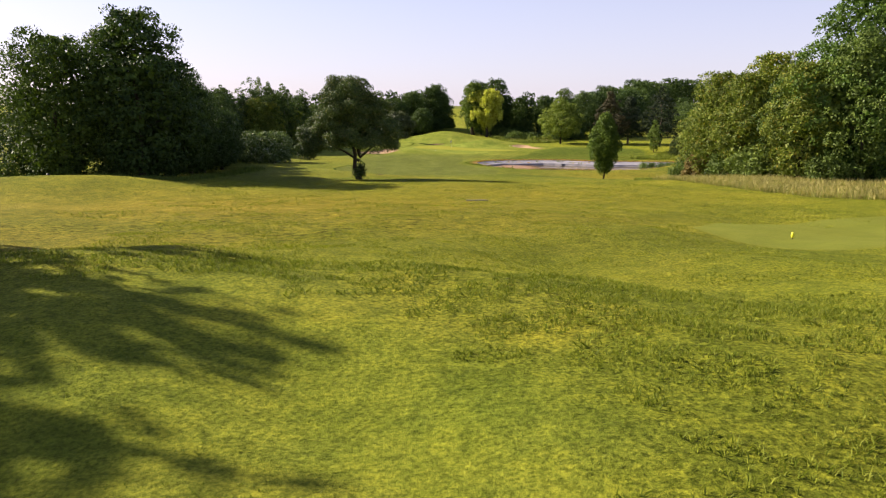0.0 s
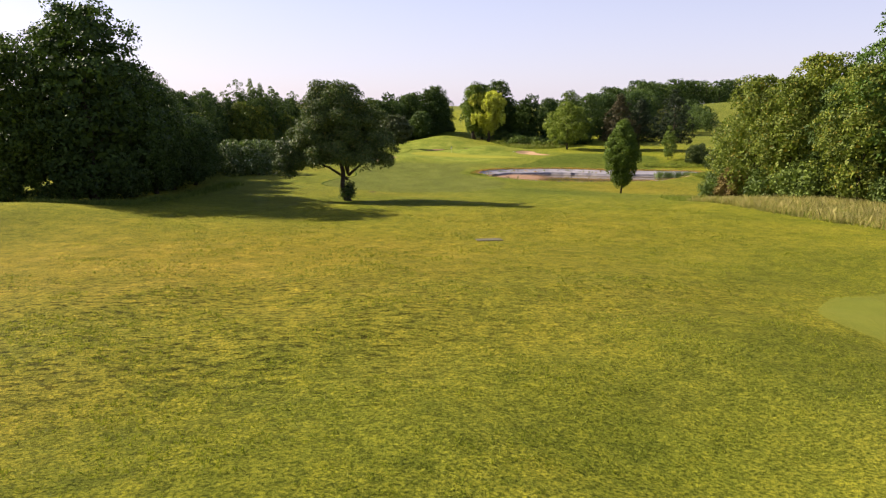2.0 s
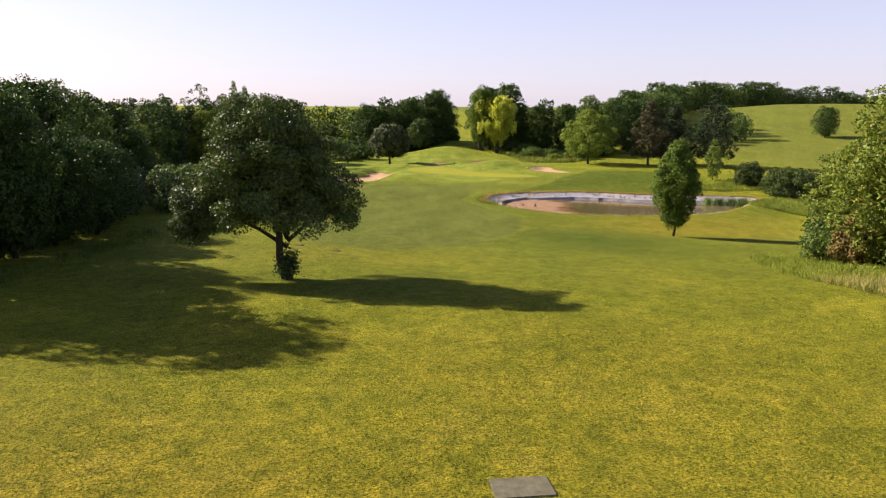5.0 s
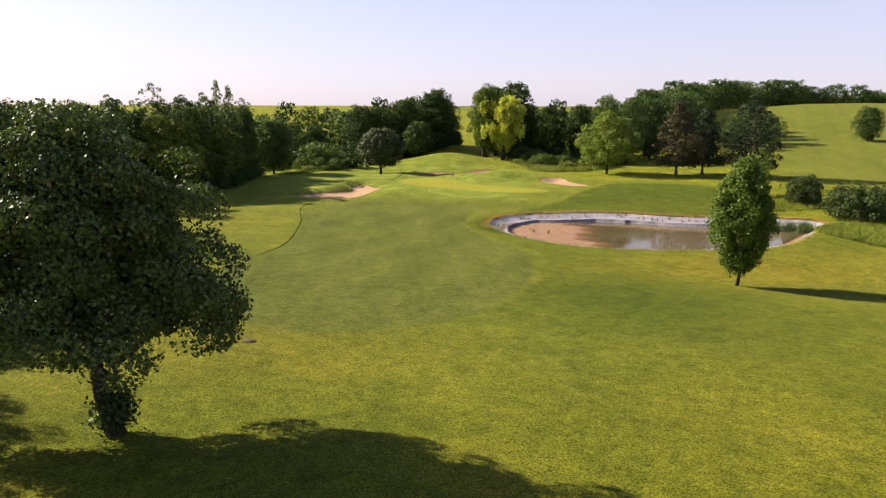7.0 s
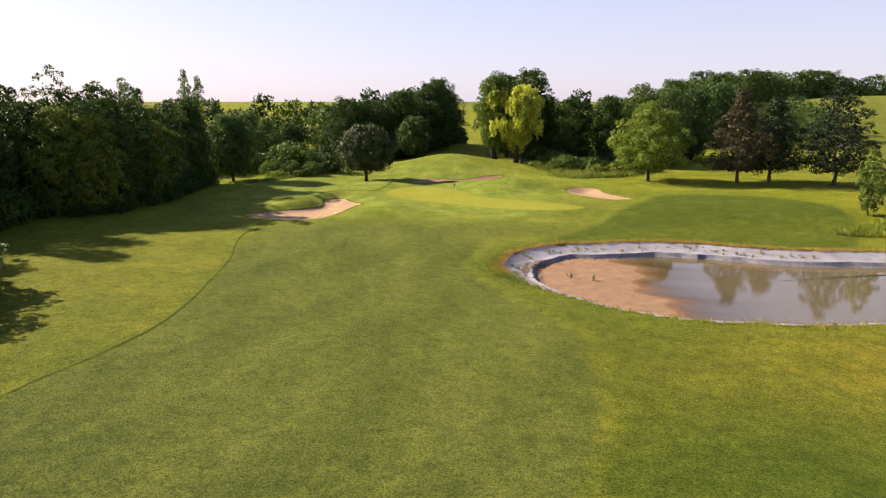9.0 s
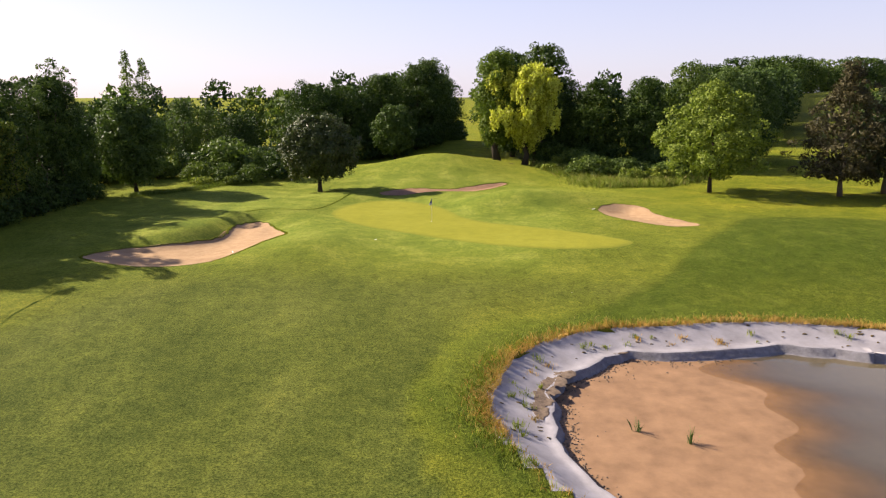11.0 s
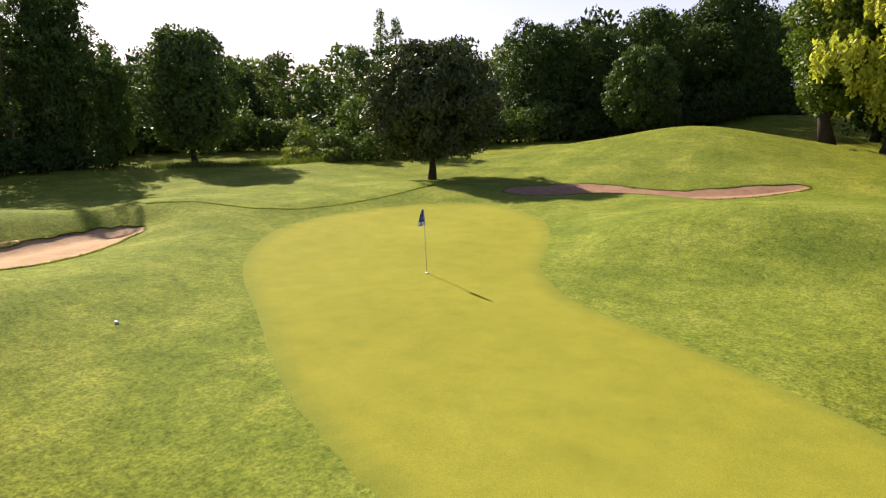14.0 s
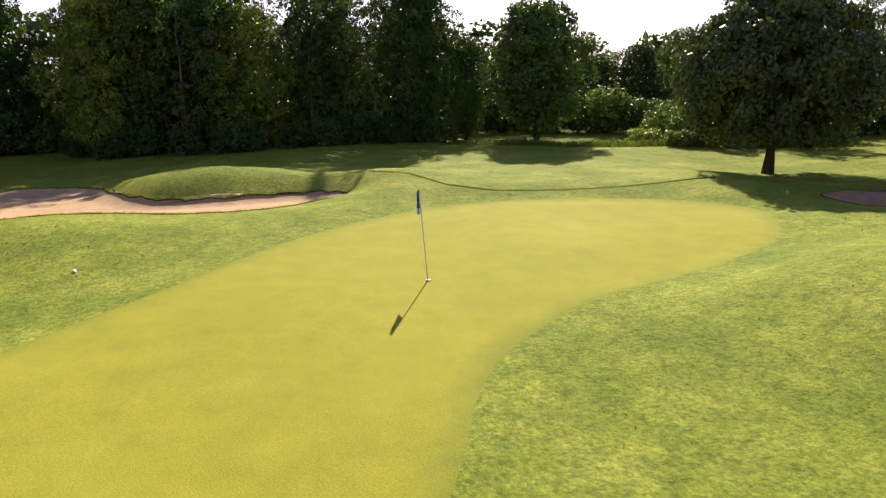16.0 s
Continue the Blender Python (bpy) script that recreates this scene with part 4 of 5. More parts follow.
kinds["bush"] = [shrub("shrub", "dense dark green shrub under the wood's edge", 81, 3.6, 4.8, M_WOOD_A, 40, 34, 0.32), False]
kinds["bush2"] = [shrub("shrub", "light green bushy shrub", 82, 3.2, 4.4, M_SHRUB, 40, 44, 0.26), False]
kinds["lilac"] = [shrub("flowering_shrub", "large shrub with pale flower heads along the wood", 83, 5.2, 6.6, M_LILAC, 80, 70, 0.27, 0.11), False]
kinds["great"] = [shrub("shrub", "large rounded dark olive shrub beyond the pond", 88, 4.9, 8.6, M_SHRUB_DARK, 120, 70, 0.27, 0.10, 0.45), False]
kinds["low"] = [shrub("bramble", "low bramble bush at the edge of the grass", 84, 1.5, 2.6, M_LONG, 26, 46, 0.20), False]
kinds["bronze"] = [shrub("bronze_shrub", "brownish-leaved shrub at the foot of the trees", 85, 4.2, 4.4, M_BRONZE, 50, 60, 0.26), False]


def plant(key, x, y, turn=0.0, s=1.0, sz=None, group=""):
    ob, used = kinds[key]
    if used:
        ob = another(ob, x, y, turn, s, sz)
    else:
        stand(ob, x, y, turn, s, sz)
        kinds[key][1] = True
    return tagged(ob, group=group)


def along(line, gap, rows, mixes, seed, group, lo=0.88, hi=1.12, back=6.0, flip=1):
    """Plants rows of trees behind a line, the first row nearest to it."""
    rng = np.random.default_rng(seed)
    pts = np.array(line, float)
    seg = np.hypot(*np.diff(pts, axis=0).T)
    run = np.concatenate([[0], np.cumsum(seg)])
    for r in range(rows):
        s = rng.uniform(0, gap * 0.6)
        while s < run[-1]:
            i = min(np.searchsorted(run, s, "right") - 1, len(seg) - 1)
            u = (s - run[i]) / seg[i]
            p, d = pts[i] + (pts[i + 1] - pts[i]) * u, (pts[i + 1] - pts[i]) / seg[i]
            nrm = np.array([-d[1], d[0]]) * flip
            q = p + nrm * (r * back + rng.uniform(-0.12, 0.12) * back) + d * rng.uniform(-0.15, 0.15) * gap
            sc = rng.uniform(lo, hi)
            plant(mixes[r % len(mixes)][rng.integers(len(mixes[r % len(mixes)]))], q[0], q[1], rng.uniform(0, 6.28), sc, sc * rng.uniform(0.92, 1.08), group)
            s += gap * rng.uniform(0.8, 1.25)


# wood to the left of the tee, flowering hedge, wood to the left of the fairway
for key, x, y, w, h in (("oak2", -40.2, 87.0, 1.0, 1.06), ("oak", -32.4, 88.5, 1.22, 1.12), ("ash", -36.2, 91.0, 0.95, 0.97), ("oak", -45.5, 92.0, 0.75, 0.62), ("oak2", -31.6, 94.8, 0.80, 0.96), ("oak2", -30.2, 98.6, 0.62, 0.83), ("far", -38.0, 99.0, 0.9, 0.85), ("far", -46.0, 101.0, 0.8, 0.70), ("oak2", -32.5, 105.0, 0.75, 0.62), ("far", -40.0, 110.0, 0.9, 0.74), ("far", -54.0, 96.0, 0.7, 0.60), ("oak2", -30.4, 105.0, 0.66, 0.66), ("oak2", -29.5, 110.5, 0.60, 0.58), ("oak2", -31.5, 117.0, 0.62, 0.56), ("oak2", -36.0, 118.5, 0.7, 0.62)):
    plant(key, x, y, x * 2.3, w, h, "trees of the wood by the tee")
along([(-46, 86), (-38, 85.5), (-34, 86.5), (-31.5, 92), (-31, 99), (-32, 108), (-35, 117)], 2.8, 1, [["bush"]], 102, "shrubs under the wood by the tee", 0.5, 0.75, 3.5)
for x, y, s in ((-33, 124, 0.95), (-28, 129, 1.1), (-26.6, 135, 1.15), (-28, 141, 1.05), (-33.5, 146, 1.0), (-37, 131, 1.0), (-38, 139, 1.05), (-40, 123, 1.0)):
    plant("lilac", x, y, x * 1.7, s, None, "flowering shrubs by the fairway")
along([(-42, 122), (-42, 142), (-43, 160), (-43, 172)], 6.4, 2, [["oak", "ash", "oak2", "acacia", "ash"], ["far", "far2"]], 103, "trees of the wood left of the fairway", 0.74, 1.08)
along([(-41, 152), (-41, 165), (-42, 174)], 3.0, 1, [["bush", "bush2"]], 104, "shrubs under the fairway wood", 1.0, 1.4, 3.5)
along([(-52, 177.0), (-44, 177.5), (-38, 178.5), (-33.4, 182), (-31.6, 190)], 3.0, 3, [["slim", "ash", "slim", "acacia", "slim2"], ["slim", "slim2"], ["slim"]], 105, "trees of the dark wood by the green", 0.78, 0.93, 3.6)
along([(-31.4, 192.5), (-30.8, 198), (-30.4, 205)], 2.8, 2, [["slim", "slim2"], ["slim"]], 122, "trees of the dark wood by the green", 0.72, 0.82, 3.6)
for x, y, w, h in ((-31.6, 202.2, 0.54, 0.92), (-31.0, 206.6, 0.36, 0.58), (-34.5, 196.0, 0.55, 0.84)):
    plant("oak2", x, y, x * 5.0, w, h, "trees of the dark wood by the green")
along([(-43, 175.5), (-37.5, 176.5), (-32.0, 180), (-29.4, 188), (-28.9, 198), (-28.8, 205)], 2.4, 1, [["bush"]], 106, "shrubs under the dark wood", 0.45, 0.75, 5.0)
plant("acacia", -35.0, 179.0, 0.4, 0.72, 0.84, "trees of the dark wood by the green")
along([(-52, 166), (-54, 190), (-52, 214)], 6.6, 1, [["far", "far2"]], 119, "trees of the dark wood by the green", 0.50, 0.60, 8)
along([(-39, 186), (-39, 200), (-38, 214)], 4.2, 1, [["bush"]], 116, "shrubs under the dark wood", 1.2, 1.6)
along([(-44, 180), (-46, 198), (-45, 214)], 6.0, 1, [["oak", "oak2"]], 118, "trees of the dark wood by the green", 0.60, 0.70)
# back of the hole
along([(-52, 222), (-38, 238), (-20, 247)], 5.2, 2, [["ash", "oak2", "far2"], ["far", "far2"]], 107, "trees of the wood behind the green", 0.54, 0.68, 8)
along([(-15, 248), (-4, 253), (9, 263), (11, 285)], 6.2, 2, [["oak", "oak2", "ash"], ["far", "far2"]], 117, "trees of the wood behind the hill", 0.82, 0.98, 8)
along([(-44, 214), (-34, 222), (-26, 227), (-18, 235), (-8, 245), (3, 250)], 2.5, 1, [["bush", "bush2"], ["bush"]], 108, "shrubs behind the green", 0.9, 1.4, 6.0)
along([(-58, 200), (-62, 230), (-58, 262), (-30, 280), (5, 292)], 6.4, 1, [["far", "far2", "far3"]], 109, "trees of the far wood", 0.76, 0.94, 12)
along([(1, 249), (9, 258), (13, 270), (14, 285)], 2.8, 1, [["bush"]], 121, "shrubs behind the hill", 0.9, 1.3)
for key, x, y, w, h in (("bush2", -20.5, 227.5, 1.9, 1.75), ("bush2", -16.0, 229.5, 1.2, 1.1), ("bush2", -23.0, 221.0, 0.9, 0.9), ("bush2", -19.0, 219.6, 0.8, 0.85), ("bush2", -15.5, 220.2, 0.75, 0.8), ("low", -21.0, 217.4, 1.0, 0.9), ("low", -17.2, 217.8, 0.9, 0.9), ("bush", -12.0, 224.0, 1.1, 1.1)):
    plant(key, x, y, x * 1.9, w, h, "shrubs behind the green")
# wood right of the willow
along([(26, 243), (34, 238), (44, 232), (56, 236), (66, 244)], 6.6, 2, [["oak", "far2", "ash"], ["far", "far2"], ["far", "far2"]], 110, "trees of the wood behind the willow", 0.80, 0.96, 9)
plant("oak2", 23.0, 247.0, 2.0, 1.10, 1.22, "trees of the wood behind the willow")
plant("oak", 27.5, 243.0, 1.0, 1.15, 1.18, "trees of the wood behind the willow")
along([(27, 236), (34, 230), (42, 226), (54, 230)], 3.4, 2, [["bush2", "low", "bush"], ["bush"]], 111, "shrubs by the willow", 0.8, 1.3, 4.0)
along([(70, 262), (95, 300), (112, 350), (150, 400), (210, 430), (300, 460)], 8.0, 2, [["rise", "rise2", "rise"], ["rise", "rise2"]], 112, "trees on the far rise", 0.95, 1.2, 14)
along([(90, 255), (105, 262), (112, 300)], 8.5, 1, [["rise2", "rise"]], 113, "trees at the far fairway", 0.5, 0.7)
plant("oak2", 130.0, 258.0, 1.0, 0.72, 0.66)
# right of the tee
for key, x, y, s, sz in (("giant", 46.5, 84.5, 1.0, 1.0), ("oak2", 50.5, 92.0, 1.1, 1.1), ("acacia", 36.5, 98.0, 0.95, 0.98), ("acacia", 41.5, 94.5, 1.05, 1.10), ("ash", 43.5, 101.0, 0.9, 0.86), ("acacia", 39.0, 105.0, 0.9, 0.74), ("far", 50.0, 104.0, 1.0, 1.05), ("far", 58.0, 98.0, 1.1, 1.1), ("far", 56.0, 84.0, 1.2, 1.3), ("ash", 40.5, 88.0, 0.9, 0.7), ("acacia", 37.4, 92.6, 0.85, 0.92), ("acacia", 39.4, 84.0, 0.9, 0.9), ("ash", 43.0, 80.0, 0.95, 0.9), ("oak2", 46.5, 97.0, 1.0, 0.95)):
    plant(key, x, y, x * 3.1, s, sz, "trees of the wood right of the tee")
for key, x, y, s in (("bronze", 35.0, 99.5, 0.9), ("bronze", 37.6, 95.8, 0.9), ("bush2", 40.0, 91.0, 1.0), ("bush", 43.0, 88.0, 1.0), ("bush2", 46.0, 84.5, 1.1), ("bush2", 36.0, 104.0, 1.1), ("bush", 39.0, 109.0, 1.2), ("bush", 49.0, 81.0, 1.2), ("bush2", 33.6, 101.8, 0.8), ("bush2", 35.6, 93.6, 1.1), ("bush2", 36.2, 88.0, 1.2), ("bush2", 40.0, 80.0, 0.9)):
    plant(key, x, y, y * 1.3, s, None, "shrubs right of the tee")
for key, x, y, s, sz in (("great", 62.4, 157.5, 1.0, 1.0), ("great", 60.6, 167.8, 0.58, 0.9), ("great", 70.0, 160.0, 0.9, 0.8)):
    plant(key, x, y, y, s, sz, "shrubs beyond the pond")
# the tree whose shade lies over the tee
for key, x, y, w, h in (("far2", -27.2, 37.4, 0.36, 1.03), ("far", -28.8, 33.2, 0.56, 1.05), ("far", -29.2, 28.8, 0.60, 1.06), ("far2", -27.4, 31.4, 0.48, 1.08), ("far2", -28.4, 26.0, 0.42, 1.02)):
    plant(key, x, y, y, w, h, "trees that shade the tee")


# ---- grasses ----
def blades(name, rng, x, y, height, width, mat, label, category, per=3, bend=0.5, kind="stuff"):
    """Tufts of blades, each a bent triangle."""
    n = len(x) * per
    bx, by = np.repeat(x, per) + rng.normal(size=n) * width * 2.0, np.repeat(y, per) + rng.normal(size=n) * width * 2.0
    bz = land(bx, by) - 0.01
    h = np.repeat(height * rng.uniform(0.55, 1.25, len(x)), per) * rng.uniform(0.7, 1.1, n)
    a = rng.uniform(0, 2 * math.pi, n)
    lean = rng.normal(size=(n, 2)) * (h * bend)[:, None]
    base = np.stack([bx, by, bz], 1)
    s = np.stack([np.cos(a), np.sin(a), np.zeros(n)], 1) * width
    mid = base + np.stack([lean[:, 0] * 0.3, lean[:, 1] * 0.3, h * 0.6], 1)
    tip = base + np.stack([lean[:, 0], lean[:, 1], h], 1)
    v = np.stack([base - s, base + s, mid + s * 0.7, tip, mid - s * 0.7], 1).reshape(-1, 3)
    k = np.arange(n)[:, None] * 5
    f = (k + np.array([[0, 1, 2, 3, 4]]))
    me = mesh_of(name, v, f)
    ob = new(name, me)
    me.materials.append(mat)
    return tagged(ob, label, category, kind=kind)


rg = np.random.default_rng(200)


def spots(n, x0, x1, y0, y1, keep=None):
    x, y = rg.uniform(x0, x1, n), rg.uniform(y0, y1, n)
    if keep is not None:
        m = keep(x, y)
        x, y = x[m], y[m]
    return x, y


def fbm(x, y, s):
    return np.sin(x * s + 1.7 * np.sin(y * s * 0.7)) * np.sin(y * s * 1.1 + 1.3 * np.sin(x * s * 0.6))


# rough grass over the start of the hole
x, y = spots(30000, -15, 10, 16, 30, lambda x, y: (side(x, y, L_CREST) < 0.9 * fbm(x, y, 1.7) + 0.5 * fbm(x, y, 3.9)) & (fbm(x, y, 1.3) + fbm(x, y, 3.1) * 0.7 > -0.5))
blades("rough_grass", rg, x, y, 0.10, 0.008, M_BLADE, "longer rough grass along the rise before the tee", "grass", 3, 0.6)
x, y = spots(24000, -15, 11, 28, 46, lambda x, y: (fbm(x, y, 0.9) + fbm(x, y, 2.3) * 0.6 > 0.0) & (side(x, y, L_TEE) > 0))
blades("tufted_grass", rg, x, y, 0.07, 0.010, M_BLADE, "short tufty grass before the fairway", "grass", 2, 0.6)
x, y = spots(16000, -11, 4, 14, 26, lambda x, y: (side(x, y, L_CREST) > 0.2) & (fbm(x, y, 2.0) + fbm(x, y, 4.1) > 0.1))
blades("mown_grass", rg, x, y, 0.035, 0.006, M_BLADE, "short mown blades on the flat top of the rise", "grass", 2, 0.6)
x, y = spots(26000, -22, 24, 46, 84, lambda x, y: (fbm(x, y, 0.5) + fbm(x, y, 1.9) * 0.8 > 0.1) & (side(x, y, L_FAIR) > 0.3))
blades("tufted_rough", rg, x, y, 0.09, 0.016, M_BLADE, "tufts of longer rough grass before the fairway", "grass", 2, 0.8)
# tall dry grass at the right of the tee
edge = closed([(25.0, 92.5), (25.4, 82.0), (27.6, 72.0), (33.0, 63.0), (44.0, 60.0), (60.0, 66.0), (60.0, 84.0), (44.0, 88.5), (35.5, 97.0), (31.0, 104.0), (27.0, 101.0)])
x, y = spots(40000, 24, 60, 60, 105, lambda x, y: (side(x, y, edge) < 0) & (rg.random(len(x)) < np.exp(-np.clip(x - 36, 0, 99) / 8)))
hay = y < 89
blades("tall_dry_grass", rg, x[hay], y[hay], 0.62, 0.012, M_HAY, "tall dry straw-coloured grass with green at its foot", "grass", 3, 0.3)
blades("tall_green_grass", rg, x[::2], y[::2], 0.42, 0.018, M_LONG, "tall green grass under the dry stalks", "grass", 2, 0.35)
# straw and weeds round the pond
line = np.repeat(pond_line, 110, 0)
nn = np.repeat(pn, 110, 0)
off = rg.gamma(1.4, 0.22, len(line))
j = line + nn * off[:, None] + rg.normal(size=line.shape) * 0.25
ok = (side(j[:, 0], j[:, 1], pond_line) > 0.05)
thin_side = np.where(j[:, 1] < 150, 0.10, 1.0)
ok &= rg.random(len(j)) < thin_side
blades("pond_edge_grass", rg, j[ok][:, 0], j[ok][:, 1], 0.30, 0.010, M_STRAW, "yellow straw grass round the pond's rim", "grass", 2, 0.5)
outer = line + nn * (0.25 + rg.gamma(1.8, 0.30, len(line)))[:, None] + rg.normal(size=line.shape) * 0.25
keep = (side(outer[:, 0], outer[:, 1], pond_line) > 0.2) & (rg.random(len(outer)) < np.where(outer[:, 1] < 148, 0.15, np.where(outer[:, 0] < 20, 0.9, 0.4)))
blades("pond_edge_weeds", rg, outer[keep][:, 0], outer[keep][:, 1], 0.24, 0.012, M_LONG, "green grass mixed into the pond's rim", "grass", 2, 0.5)
# long grass by the willow
area = closed([(25.5, 236.0), (27.5, 222.0), (29.5, 213.5), (36.5, 212.0), (43.0, 216.5), (38.0, 222.0), (33.0, 230.0)])
x, y = spots(26000, 24, 45, 211, 238, lambda x, y: side(x, y, area) < 1.0 * rg.normal(size=len(x)) - 0.6)
blades("long_grass", rg, x, y, 0.95, 0.026, M_LONG, "long pale green grass by the willow", "grass", 2, 0.4)
blades("dry_stalks", rg, x[::6], y[::6], 1.1, 0.018, M_HAY, "dry straw stalks among the long grass", "grass", 2, 0.4)
for k in range(16):
    u = k / 15.0
    plant("low" if k % 3 else "bush2", 28.0 + 11.0 * u + 2.0 * math.sin(k * 5.1), 232.0 - 15.0 * u + 3.0 * math.cos(k * 3.7), k * 1.1, 1.15 + 0.35 * math.sin(k * 2.3), 1.15 + 0.35 * math.sin(k * 4.1), "brambles by the willow")
# bank beyond the pond
area = closed([(50.0, 146.0), (56.0, 152.0), (64.0, 154.0), (76.0, 150.0), (72.0, 140.0), (58.0, 139.0)])
x, y = spots(16000, 49, 77, 138, 155, lambda x, y: side(x, y, area) < 0)
blades("bank_grass", rg, x, y, 0.55, 0.025, M_LONG, "long green grass on the bank by the pond", "grass", 2, 0.4)
area = closed([(48.0, 166.0), (56.0, 170.0), (66.0, 176.0), (74.0, 176.0), (70.0, 168.0), (58.0, 164.0)])
x, y = spots(12000, 47, 75, 163, 178, lambda x, y: side(x, y, area) < 0)
blades("long_grass_bank", rg, x, y, 0.6, 0.025, M_LONG, "long green grass beyond the pond", "grass", 2, 0.4)
# foot of the woods
wood_foot = [((-33, 80), (-27, 86)), ((-27, 88), (-25, 110)), ((-25.5, 205), (-19, 217)), ((-19, 217), (-12, 227))]
xs_, ys_ = [], []
for (ax, ay), (bx, by) in wood_foot:
    u = np.clip(np.repeat(rg.random(30), 50) + rg.normal(size=1500) * 0.02, 0, 1)
    xs_.append(ax + (bx - ax) * u + rg.normal(size=1500) * 0.7)
    ys_.append(ay + (by - ay) * u + rg.normal(size=1500) * 0.7)
blades("wood_edge_grass", rg, np.concatenate(xs_), np.concatenate(ys_), 0.5, 0.02, M_LONG, "long grass at the foot of the woods", "grass", 2, 0.4)
x, y = spots(16000, -16, 34, 168, 214, lambda x, y: (fbm(x, y, 0.8) + fbm(x, y, 2.1) * 0.7 > 0.45) & (side(x, y, L_GREEN) > 1.5) & (side(x, y, L_BUNKERS[0]) > 0.1) & (side(x, y, L_BUNKERS[1]) > 0.1) & (side(x, y, L_BUNKERS[2]) > 0.1))
blades("apron_tufts", rg, x, y, 0.05, 0.010, M_BLADE, "short tufts in the grass round the green", "grass", 2, 0.7)
for line, lo, hi in ((L_BUNKERS[0], 175.5, 190.0), (L_BUNKERS[2], 211.0, 218.0)):
    rim = np.repeat(line, 60, 0) + rg.normal(size=(len(line) * 60, 2)) * 0.18
    d = side(rim[:, 0], rim[:, 1], line)
    keep = (d > 0.0) & (d < 0.22) & (rim[:, 1] > lo) & (rim[:, 1] < hi)
    blades("bunker_edge_grass", rg, rim[keep][:, 0], rim[keep][:, 1], 0.09, 0.012, M_BLADE, "ragged grass hanging over the bunker's edge", "grass", 2, 0.6)
# the uncut line along the fairway's left edge
fl = L_FAIR[(L_FAIR[:, 0] < -9) & (L_FAIR[:, 1] > 108) & (L_FAIR[:, 1] < 170)]
fx = np.repeat(fl, 170, 0) + rg.normal(size=(len(fl) * 170, 2)) * (0.10, 1.0)
d = side(fx[:, 0], fx[:, 1], L_FAIR)
fx = fx[np.abs(d) < 0.09]
blades("fairway_edge_grass", rg, fx[:, 0], fx[:, 1], 0.08, 0.010, M_REED, "longer grass along the fairway's edge", "grass", 2, 0.5)


cut = np.array([(-9.0, 192.6), (-6.9, 193.9), (-3.9, 194.6), (-2.7, 196.2), (-2.0, 198.8), (-1.3, 202.0), (-0.8, 204.2), (-0.4, 205.8)])
run = np.interp(np.linspace(0, len(cut) - 1, 2600), np.arange(len(cut)), cut[:, 0]), np.interp(np.linspace(0, len(cut) - 1, 2600), np.arange(len(cut)), cut[:, 1])
blades("cut_edge_grass", rg, run[0] + rg.normal(size=2600) * 0.06, run[1] + rg.normal(size=2600) * 0.06, 0.05, 0.010, M_BLADE, "longer grass at the cut edge behind the green", "grass", 2, 0.5)


def clump_at(name, label, x, y, z, seed, n, w, h, mat, category):
    """A clump of stalks that stands on the pond's bed or liner."""
    rng = np.random.default_rng(seed)
    sh_v, sh_f = [], []
    for i in range(n):
        a, r = rng.uniform(0, 6.28), abs(rng.normal()) * w
        bx, by = math.cos(a) * r, math.sin(a) * r
        tx, ty, hh = bx + rng.normal() * h * 0.25, by + rng.normal() * h * 0.25, h * rng.uniform(0.5, 1.1)
        c, s = math.cos(a + 1.5) * 0.012, math.sin(a + 1.5) * 0.012
        b = len(sh_v)
        sh_v += [(bx - c, by - s, -0.05), (bx + c, by + s, -0.05), (tx * 0.4 + bx * 0.6 + c, ty * 0.4 + by * 0.6 + s, hh * 0.6), (tx, ty, hh), (tx * 0.4 + bx * 0.6 - c, ty * 0.4 + by * 0.6 - s, hh * 0.6)]
        sh_f.append((b, b + 1, b + 2, b + 3, b + 4))
    me = mesh_of(name, sh_v, sh_f)
    ob = new(name, me)
    me.materials.append(mat)
    ob.location = (x, y, z)
    return tagged(ob, label, category, kind="stuff")


for k, (x, y) in enumerate(((47.0, 153.6), (48.6, 153.0), (50.2, 152.4), (51.4, 151.4), (52.4, 152.6))):
    clump_at("reed_clump", "dense clump of green reeds standing in the pond", x, y, WATER - 0.15, 300 + k, 420, 0.75, 1.5, M_REED, "reeds")
for k, (x, y) in enumerate(((16.9, 152.2), (18.6, 151.2))):
    clump_at("rush_tuft", "thin tuft of dark rushes growing from the pond mud", x, y, RIM - 0.91, 320 + k, 22, 0.10, 0.65, M_REED, "rushes")
rl = np.random.default_rng(330)


def liner_z(x, y):
    d = -side(x, y, pond_line)
    return RIM + np.interp(d, [-0.1, 0.1, 0.8, 1.5, 1.95, 2.2], [-0.03, -0.10, -0.32, -0.50, -0.55, -0.51])


idx = [i for i in range(len(pond_line)) if pond_line[i][1] > 150 and pond_line[i][0] < 42]
for k in range(44):
    i = idx[rl.integers(len(idx))]
    d = rl.uniform(0.4, 1.9)
    p = pond_line[i] - pn[i] * d
    clump_at("weed_tuft", "small weed tuft growing through the pond liner", p[0], p[1], float(liner_z(p[:1], p[1:])[0]), 340 + k, int(rl.integers(14, 40)), rl.uniform(0.05, 0.26), rl.uniform(0.12, 0.38), M_LONG if k % 3 else M_STRAW, "weeds")


